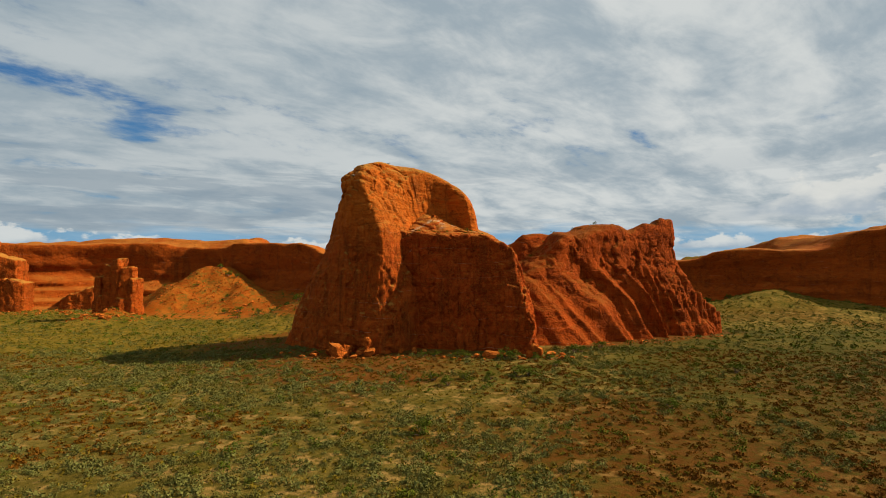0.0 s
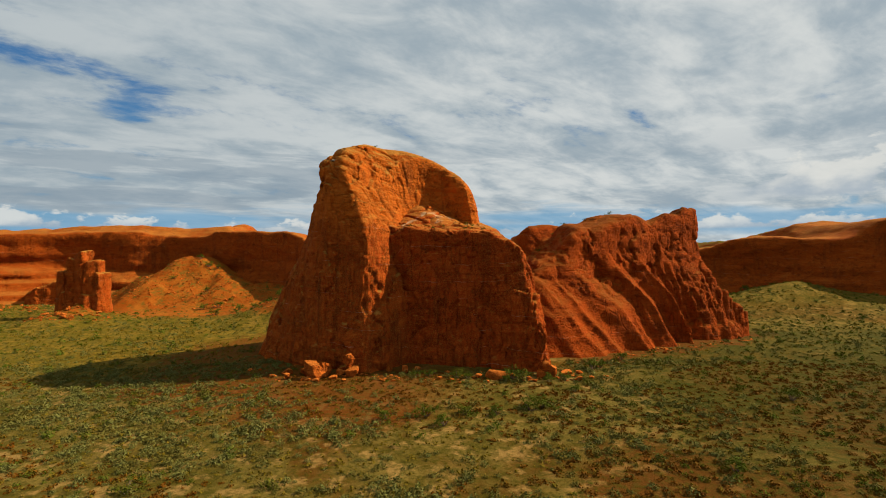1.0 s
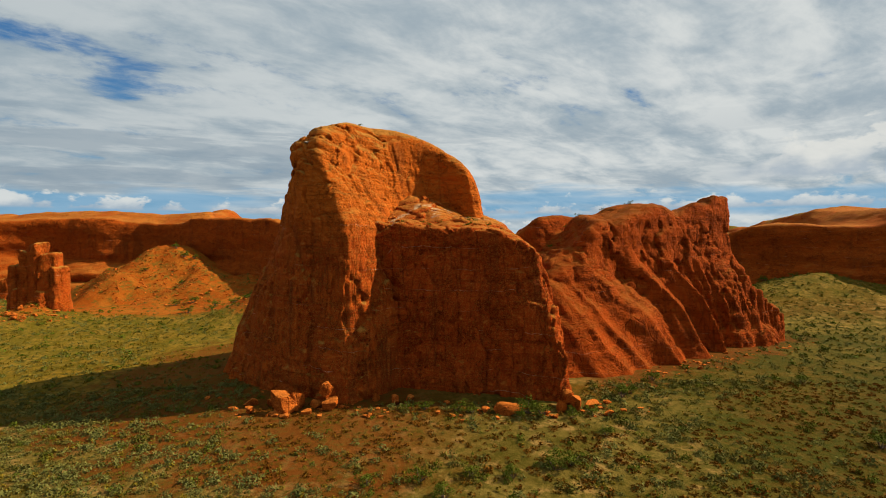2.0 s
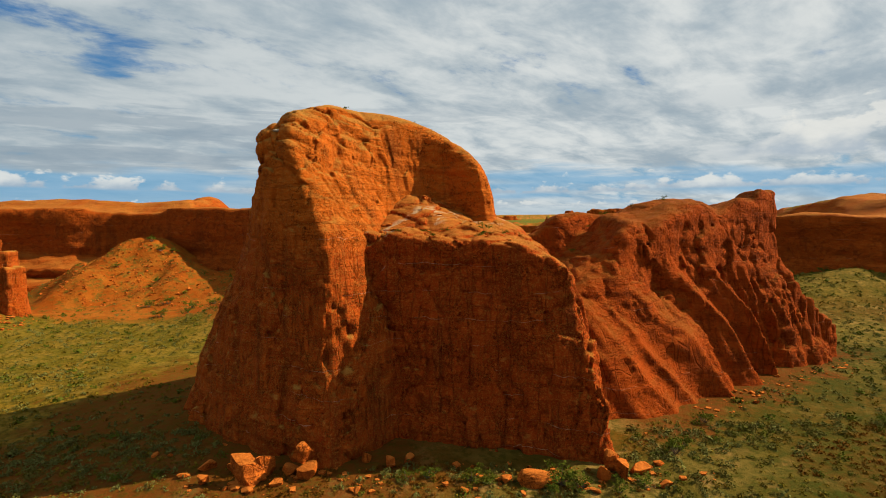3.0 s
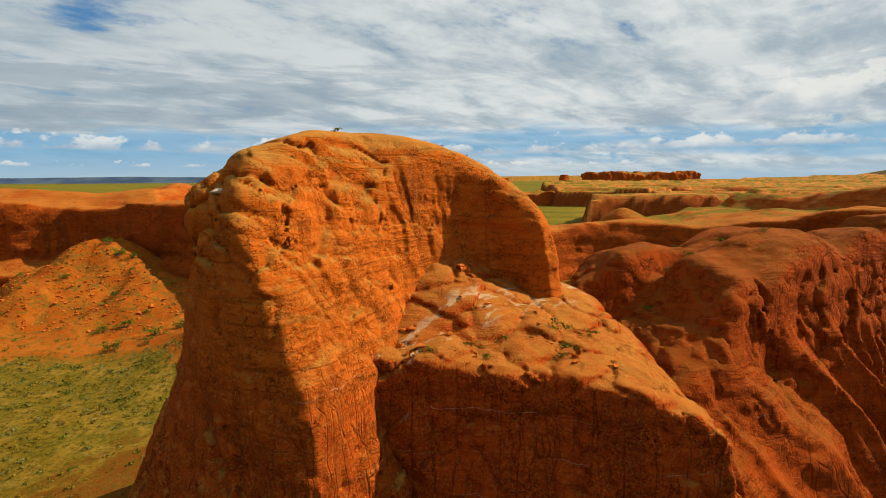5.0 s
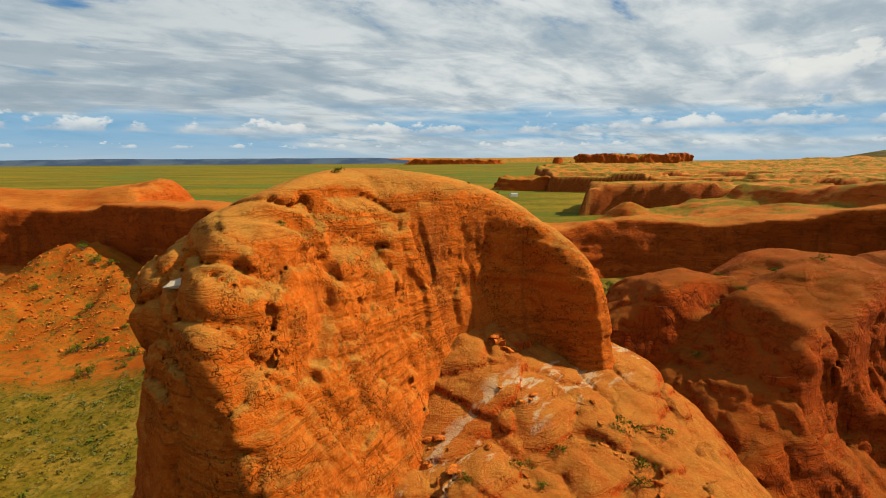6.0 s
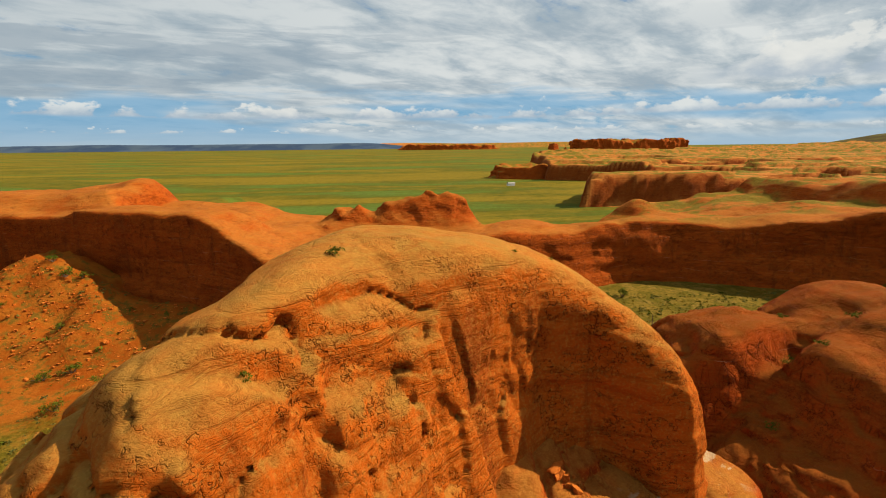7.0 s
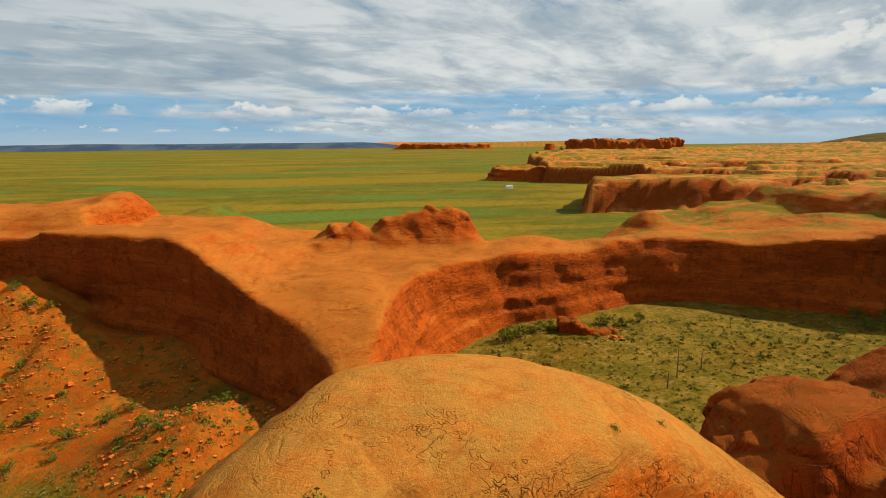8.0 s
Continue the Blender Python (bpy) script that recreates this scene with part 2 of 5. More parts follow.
    pit = n.noise(p, 15.0, 5.0, 0.7)
    face = n.mix(n.math("MULTIPLY", crack, 0.85), face, tuple(c * 0.25 for c in wall))
    face = n.mix(n.math("MULTIPLY", thread, n.mapped(nz, 0.96, 0.6, 0.28, 0.55)), face, tuple(c * 0.5 for c in wall))
    face = n.mix(n.mapped(pit, 0.54, 0.74, 0.0, 0.40), face, tuple(c * 0.5 for c in wall))
    face = n.mix(n.mapped(fine, 0.53, 0.34, 0.0, 0.50), face, tuple(c * 1.45 for c in top))
    chips = n.math("SUBTRACT", chips, n.math("ADD", n.math("MULTIPLY", crack, 0.6), n.math("ADD", n.math("MULTIPLY", thread, 0.16), n.math("MULTIPLY", pit, 0.10))))
    if growth:
        patch = n.math("MULTIPLY", n.mapped(n.noise(p, 0.07, 9.0, 0.70, 0.4), 0.45, 0.53), n.mapped(nz, 0.74, 0.92))
        spot = n.add("ShaderNodeSeparateXYZ", p)
        patch = n.math("MULTIPLY", patch, n.math("MULTIPLY", n.mapped(spot.outputs[0], 25.0, 75.0), n.mapped(spot.outputs[1], 212.0, 235.0)))
        green = n.mix(n.mapped(grain, 0.4, 0.6), (0.155, 0.122, 0.012), (0.075, 0.070, 0.008))
        face = n.mix(n.math("MULTIPLY", patch, growth), face, green)
    relief = n.math("SUBTRACT", n.math("MULTIPLY", n.math("MULTIPLY", rib, steep), 0.6), n.math("MULTIPLY", cut, split))
    height = n.math("ADD", n.math("ADD", relief, chips), n.math("ADD", n.math("ADD", n.math("MULTIPLY", strata, 0.20), n.math("MULTIPLY", coarse, 0.28)), n.math("ADD", n.math("MULTIPLY", fine, 0.36), n.math("MULTIPLY", beds, 0.30))))
    if name == "red_sandstone":
        # the dome is worn smooth
        height = n.math("MULTIPLY", height, n.mapped(nz, 0.97, 0.65, 0.5, 1.0))
    finish(n, face, 0.92, height, 0.85, 0.6)
    return m


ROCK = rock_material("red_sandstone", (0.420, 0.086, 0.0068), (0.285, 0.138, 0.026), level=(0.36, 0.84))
# SHELF's wall is darker than ROCK's: varnish, plus front-face shade put into the colour
SHELF = rock_material("shaded_washed_sandstone", (0.320, 0.043, 0.0042), (0.310, 0.120, 0.020), wash=0.75)
# FIN is darker throughout: the cloud's shadow is put into its colours
FIN = rock_material("cloud_shaded_sandstone", (0.280, 0.043, 0.0040), (0.175, 0.052, 0.007), 0.4)
MESA = rock_material("mesa_sandstone", (0.285, 0.048, 0.0046), (0.305, 0.108, 0.017), 0.45, 0.85, level=(0.62, 1.0))
BENCH = rock_material("slickrock_with_grass", (0.200, 0.036, 0.005), (0.390, 0.150, 0.030), 0.1, 0.95, split=0.3)
BOULDER = rock_material("fallen_sandstone", (0.400, 0.085, 0.010), (0.470, 0.140, 0.022), 0.2)


def ground_material():
    m, n = new_material("desert_ground")
    p = n.add("ShaderNodeNewGeometry").outputs["Position"]
    z = n.add("ShaderNodeSeparateXYZ", p).outputs[2]
    big = n.noise(p, 0.03, 6.0, 0.62, 0.5)
    mid = n.noise(p, 0.17, 7.0, 0.68, 0.3)
    tuft = n.noise(p, 1.3, 6.0, 0.72)
    c = n.mix(n.mapped(mid, 0.42, 0.60), (0.078, 0.056, 0.008), (0.138, 0.094, 0.019))
    spot = n.add("ShaderNodeSeparateXYZ", p)
    # rust-brown heath on the right, with cloud shadow put into its colour
    heath_shade = n.math("MULTIPLY", n.mapped(spot.outputs[0], 2.0, 22.0), n.mapped(spot.outputs[1], 72.0, 52.0))
    heath_shade = n.math("MAXIMUM", heath_shade, n.math("MULTIPLY", n.math("MULTIPLY", n.mapped(spot.outputs[0], 22.0, 45.0), n.mapped(spot.outputs[1], 108.0, 88.0)), 0.85))
    c = n.mix(n.mapped(n.math("ADD", big, n.math("MULTIPLY", heath_shade, 0.20)), 0.50, 0.60, 0.0, 0.9), c, (0.0800, 0.0260, 0.0026))
    c = n.mix(n.mapped(n.noise(p, 0.33, 6.0, 0.66), 0.52, 0.62, 0.0, 0.85), c, n.mix(heath_shade, (0.250, 0.145, 0.042), (0.150, 0.072, 0.016)))
    ochre = n.math("MULTIPLY", n.mapped(n.math("ADD", spot.outputs[1], n.math("MULTIPLY", n.math("SUBTRACT", big, 0.5), 40.0)), 80.0, 100.0), 0.75)
    ochre = n.math("MULTIPLY", ochre, n.math("MAXIMUM", n.mapped(spot.outputs[0], 12.0, -25.0, 0.40, 1.0), n.mapped(spot.outputs[1], 145.0, 165.0, 0.0, 0.7)))
    c = n.mix(ochre, c, n.mix(n.mapped(mid, 0.44, 0.58), (0.122, 0.088, 0.0065), (0.192, 0.115, 0.0110)))
    c = n.mix(n.mapped(tuft, 0.45, 0.62, 0.0, 0.7), c, (0.0410, 0.0369, 0.0025))
    far = n.noise(n.add("ShaderNodeMapping", p, (0, 0, 0), (0, 0, radians(8)), (0.22, 1.0, 1.0)).outputs[0], 0.010, 8.0, 0.62, 0.5)
    away = n.mapped(n.add("ShaderNodeSeparateXYZ", p).outputs[1], 240.0, 330.0)
    plain = n.mix(n.mapped(n.math("ADD", n.math("MULTIPLY", far, 0.75), n.math("MULTIPLY", n.noise(p, 0.05, 8.0, 0.7), 0.25)), 0.44, 0.56), (0.160, 0.112, 0.0090), (0.070, 0.070, 0.0055))
    plain = n.mix(n.mapped(far, 0.53, 0.60, 0.0, 0.8), plain, (0.078, 0.125, 0.0200))
    plain = n.mix(n.mapped(n.noise(p, 0.22, 6.0, 0.75), 0.48, 0.62, 0.0, 0.45), plain, (0.0476, 0.0426, 0.0041))
    c = n.mix(away, c, plain)
    soil = n.mix(n.mapped(mid, 0.4, 0.62), (0.235, 0.0530, 0.0045), (0.275, 0.0840, 0.0088))
    soil = n.mix(n.mapped(n.noise(p, 0.5, 7.0, 0.7), 0.50, 0.60, 0.0, 0.7), soil, (0.0820, 0.0697, 0.0098))
    bare = n.mapped(n.math("ADD", z, n.math("MULTIPLY", n.math("SUBTRACT", mid, 0.5), 5.0)), 2.3, 3.7)
    west = n.mapped(spot.outputs[0], 0.0, -22.0)
    slope = n.mapped(n.math("ADD", spot.outputs[1], n.math("MULTIPLY", n.math("SUBTRACT", mid, 0.5), 22.0)), 151.0, 159.0)
    slope = n.math("MULTIPLY", slope, n.math("MULTIPLY", n.mapped(spot.outputs[0], -40.0, -54.0), n.mapped(spot.outputs[0], -124.0, -104.0)))
    bare = n.math("MAXIMUM", bare, slope)
    c = n.mix(n.math("MULTIPLY", n.math("MULTIPLY", bare, west), n.math("SUBTRACT", 1.0, away)), c, soil)
    # red soil shed at the rocks' foot; beyond, greener grass darkened for cloud shade
    near_rock = n.math("SUBTRACT", n.math("SUBTRACT", spot.outputs[1], 100.0), n.math("MULTIPLY", n.math("SUBTRACT", spot.outputs[0], 31.0), 0.67))
    near_rock = n.math("ADD", near_rock, n.math("MULTIPLY", n.math("SUBTRACT", mid, 0.5), 26.0))
    east = n.math("MULTIPLY", n.mapped(spot.outputs[0], 18.0, 24.0), n.mapped(spot.outputs[0], 82.0, 70.0))
    shaded_grass = n.math("MULTIPLY", n.math("MULTIPLY", n.mapped(spot.outputs[0], 18.0, 34.0), n.math("MULTIPLY", n.mapped(near_rock, -80.0, -25.0), n.mapped(spot.outputs[1], 140.0, 125.0))), n.mapped(n.noise(p, 0.10, 6.0, 0.66, 0.4), 0.42, 0.58, 0.45, 0.92))
    c = n.mix(shaded_grass, c, n.mix(n.mapped(tuft, 0.42, 0.60), (0.052, 0.040, 0.0035), (0.030, 0.036, 0.0030)))
    shed = n.math("MULTIPLY", east, n.math("MULTIPLY", n.mapped(near_rock, -6.5, -2.5), n.mapped(spot.outputs[1], 134.0, 122.0)))
    round_foot = n.vec("MULTIPLY", n.vec("SUBTRACT", p, (-13.0, 104.0, 0.0)), (1.0, 1.0, 0.0))
    reach = n.add("ShaderNodeVectorMath", round_foot, operation="LENGTH").outputs["Value"]
    reach = n.math("ADD", reach, n.math("MULTIPLY", n.math("SUBTRACT", mid, 0.5), 34.0))
    shed = n.math("MAXIMUM", shed, n.math("MULTIPLY", n.mapped(reach, 41.0, 33.0), n.mapped(spot.outputs[0], 8.0, -8.0)))
    c = n.mix(n.math("MULTIPLY", shed, n.mapped(tuft, 0.62, 0.46, 0.25, 0.85)), c, (0.115, 0.030, 0.0036))
    finish(n, c, 0.95, n.math("ADD", tuft, mid), 0.8, 0.35)
    return m


GROUND = ground_material()


# ---- solid shapes out of a field ----
LATTICE = np.random.default_rng(7).random((32, 32, 32)).astype(np.float32)


def grain(x, y, z):
    """Smooth value noise, 0 to 1, one cell per unit."""
    xf, yf, zf = np.floor(x), np.floor(y), np.floor(z)
    u, v, w = x - xf, y - yf, z - zf
    u, v, w = u * u * (3 - 2 * u), v * v * (3 - 2 * v), w * w * (3 - 2 * w)
    a, b, c = xf.astype(int) & 31, yf.astype(int) & 31, zf.astype(int) & 31
    a1, b1, c1 = (a + 1) & 31, (b + 1) & 31, (c + 1) & 31
    L = LATTICE
    lo = (L[a, b, c] * (1 - u) + L[a1, b, c] * u) * (1 - v) + (L[a, b1, c] * (1 - u) + L[a1, b1, c] * u) * v
    hi = (L[a, b, c1] * (1 - u) + L[a1, b, c1] * u) * (1 - v) + (L[a, b1, c1] * (1 - u) + L[a1, b1, c1] * u) * v
    return lo * (1 - w) + hi * w


def fbm(x, y, z, octaves=4, rough=0.5):
    total, size = 0.0, 1.0
    for i in range(octaves):
        total = total + size * (grain(x * 2**i + 5.3 * i, y * 2**i + 9.1 * i, z * 2**i + 2.7 * i) - 0.5)
        size *= rough
    return total


def cells(x, y, z, seed=3):
    """Distance to the nearest and the second nearest of scattered seeds, one per unit cell, and a random tone of the nearest."""
    r = np.random.default_rng(seed).random((16, 16, 16, 4)).astype(np.float32)
    xf, yf, zf = np.floor(x).astype(int), np.floor(y).astype(int), np.floor(z).astype(int)
    f1, f2, tone = np.full(x.shape, 9.0, np.float32), np.full(x.shape, 9.0, np.float32), np.zeros(x.shape, np.float32)
    for i in (-1, 0, 1):
        for j in (-1, 0, 1):
            for k in (-1, 0, 1):
                s = r[(xf + i) & 15, (yf + j) & 15, (zf + k) & 15]
                d = np.sqrt((xf + i + s[:, 0] - x) ** 2 + (yf + j + s[:, 1] - y) ** 2 + (zf + k + s[:, 2] - z) ** 2)
                f2 = np.minimum(f2, np.maximum(f1, d))
                tone = np.where(d < f1, s[:, 3], tone)
                f1 = np.minimum(f1, d)
    return f1, f2, tone


def outline(x, y, corners):
    """Signed distance to a plan outline, negative inside."""
    best, inside = np.full(x.shape, 1e9, np.float32), np.zeros(x.shape, bool)
    for (ax, ay), (bx, by) in zip(corners, np.roll(corners, -1, axis=0)):
        ex, ey = bx - ax, by - ay
        h = np.clip(((x - ax) * ex + (y - ay) * ey) / (ex * ex + ey * ey + 1e-9), 0, 1)
        best = np.minimum(best, (x - ax - h * ex) ** 2 + (y - ay - h * ey) ** 2)
        inside ^= ((ay > y) != (by > y)) & (x < (bx - ax) * (y - ay) / (by - ay + 1e-12) + ax)
    return np.where(inside, -np.sqrt(best), np.sqrt(best))


def rounded(corners, times=2):
    """Cuts the corners of an outline."""
    c = np.array(corners, float)
    for _ in range(times):
        nxt = np.roll(c, -1, axis=0)
        c = np.stack((0.75 * c + 0.25 * nxt, 0.25 * c + 0.75 * nxt), 1).reshape(-1, 2)
    return c


def smooth_min(a, b, k):
    h = np.clip(0.5 + 0.5 * (b - a) / k, 0, 1)
    return b * (1 - h) + a * h - k * h * (1 - h)


def smooth_max(a, b, k):
    return -smooth_min(-a, -b, k)


def ramp(v, lo, hi):
    t = np.clip((v - lo) / (hi - lo), 0, 1)
    return t * t * (3 - 2 * t)


def loft(xs, ys, zs, levels, turns=2):
    """Field of a solid whose plan outline changes from level to level. levels: (z, corners)."""
    x, y = np.meshgrid(xs, ys, indexing="ij")
    keys = [z for z, _ in levels]
    plans = np.array([rounded(c, turns) for _, c in levels])
    field = np.empty((len(xs), len(ys), len(zs)), np.float32)
    step = max(1, int(1.0 / (zs[1] - zs[0])))
    marks = list(range(0, len(zs), step)) + [len(zs) - 1]
    made = {}
    for i in marks:
        z = float(np.clip(zs[i], keys[0], keys[-1]))
        k = min(max(int(np.searchsorted(keys, z)) - 1, 0), len(keys) - 2)
        f = (z - keys[k]) / (keys[k + 1] - keys[k])
        made[i] = outline(x, y, plans[k] * (1 - f) + plans[k + 1] * f)
    for a, b in zip(marks, marks[1:]):
        for i in range(a, b + 1):
            f = (i - a) / max(1, b - a)
            field[:, :, i] = made[a] * (1 - f) + made[b] * f
    return field


def skin(field, origin, step):
    """The surface of a field (negative inside) as vertices and quads (surface nets)."""
    nx, ny, nz = field.shape
    neg = field < 0
    count = np.zeros((nx - 1, ny - 1, nz - 1), np.uint8)
    for i in (0, 1):
        for j in (0, 1):
            for k in (0, 1):
                count += neg[i : nx - 1 + i, j : ny - 1 + j, k : nz - 1 + k]
    active = (count > 0) & (count < 8)
    cx, cy, cz = np.nonzero(active)
    ids = np.full(active.shape, -1, np.int32)
    ids[cx, cy, cz] = np.arange(len(cx))
    total, hits = np.zeros((len(cx), 3)), np.zeros(len(cx))
    corner = [(i, j, k) for i in (0, 1) for j in (0, 1) for k in (0, 1)]
    for a in corner:
        for axis in range(3):
            if a[axis]:
                continue
            b = list(a)
            b[axis] = 1
            va = field[cx + a[0], cy + a[1], cz + a[2]]
            vb = field[cx + b[0], cy + b[1], cz + b[2]]
            cross = (va < 0) != (vb < 0)
            f = np.where(cross, va / np.where(cross, va - vb, 1), 0)
            spot = np.array(a, float)[None, :].repeat(len(cx), 0)
            spot[:, axis] += f
            total += spot * cross[:, None]
            hits += cross
    verts = (np.stack((cx, cy, cz), 1) + total / hits[:, None]) * step + np.array(origin)
    quads = []
    for axis in range(3):
        lo, hi = [slice(None)] * 3, [slice(None)] * 3
        lo[axis], hi[axis] = slice(0, -1), slice(1, None)
        e = np.stack(np.nonzero(neg[tuple(lo)] != neg[tuple(hi)]), 1)
        o1, o2 = (axis + 1) % 3, (axis + 2) % 3
        shape = np.array(active.shape)
        keep = (e[:, o1] > 0) & (e[:, o2] > 0) & (e[:, o1] < shape[o1]) & (e[:, o2] < shape[o2]) & (e[:, axis] < shape[axis])
        e = e[keep]
        ring = []
        for s1, s2 in ((1, 1), (0, 1), (0, 0), (1, 0)):
            c = e.copy()
            c[:, o1] -= s1
            c[:, o2] -= s2
            ring.append(ids[c[:, 0], c[:, 1], c[:, 2]])
        q = np.stack(ring, 1)
        out = neg[e[:, 0], e[:, 1], e[:, 2]]
        quads.append(np.where(out[:, None], q, q[:, ::-1]))
    return verts, np.concatenate(quads)


def mesh_object(name, verts, faces, material, parent=None, smooth=True):
    me = bpy.data.meshes.new(name)
    k = faces.shape[1]
    me.vertices.add(len(verts))
    me.vertices.foreach_set("co", np.ascontiguousarray(verts, np.float32).ravel())
    me.loops.add(faces.size)
    me.loops.foreach_set("vertex_index", np.ascontiguousarray(faces, np.int32).ravel())
    me.polygons.add(len(faces))
    me.polygons.foreach_set("loop_start", np.arange(0, faces.size, k, dtype=np.int32))
    me.polygons.foreach_set("loop_total", np.full(len(faces), k, np.int32))
    me.polygons.foreach_set("use_smooth", np.full(len(faces), smooth))
    me.update(calc_edges=True)
    me.materials.append(material)
    ob = new(name, me)
    if parent:
        ob.parent = parent
    return ob


def axes_of(lo, hi, step):
    return [np.arange(a, b + step, step, dtype=np.float32) for a, b in zip(lo, hi)]


def carve(field, xs, ys, zs, reach, amount, grit=None):
    """Adds amount(x, y, z) to the field near its surface."""
    i, j, k = np.nonzero(np.abs(field) < reach)
    x, y, z = xs[i], ys[j], zs[k]
    s = 0.25 / (grit or xs[1] - xs[0])
    field[i, j, k] += amount(x, y, z) + 0.14 / s * fbm(x * 0.8 * s, y * 0.8 * s, z * 1.3 * s, 2)


def group_of(name, label, category, group="", kind="", place=(0, 0, 0)):
    """An Empty that carries the parts of one thing."""
    ob = new(name)
    ob.matrix_world = pose(*place)
    ob.empty_display_size = 0.2
    return tagged(ob, label, category, group, kind)


def solid(name, field, xs, ys, zs, material, parent=None):
    verts, quads = skin(field, (xs[0], ys[0], zs[0]), xs[1] - xs[0])
    return mesh_object(name, verts, quads, material, parent)


def groove(px, py, pz, a, b, radius):
    """1 on the line from a to b, falling to 0 at radius."""
    a, b = np.array(a, float), np.array(b, float)
    e = b - a
    h = np.clip(((px - a[0]) * e[0] + (py - a[1]) * e[1] + (pz - a[2]) * e[2]) / (e @ e), 0, 1)
    d = np.sqrt((px - a[0] - h * e[0]) ** 2 + (py - a[1] - h * e[1]) ** 2 + (pz - a[2] - h * e[2]) ** 2)
    return np.clip(1 - d / radius, 0, 1)


def seams(px, py, pz, sx, sz, sharp, seed, where=None):
    """Thin joints between irregular blocks (1 on the joint), the distance from each block's middle, and how far each stands out (-0.5 to 0.5)."""
    joint, inner, proud = np.zeros(px.shape, np.float32), np.full(px.shape, 0.5, np.float32), np.zeros(px.shape, np.float32)
    pick = np.ones(px.shape, bool) if where is None else where > 0.01
    x, y, z = px[pick], py[pick], pz[pick]
    wx, wy, wz = (0.7 * fbm(x * 0.35 + o, y * 0.35, z * 0.35, 2) for o in (0.0, 11.0, 23.0))
    f1, f2, tone = cells(x * sx + wx, y * sx + wy, z * sz + wz, seed)
    joint[pick], inner[pick], proud[pick] = np.clip(1 - (f2 - f1) * sharp, 0, 1), f1, tone - 0.5
    return joint, inner, proud


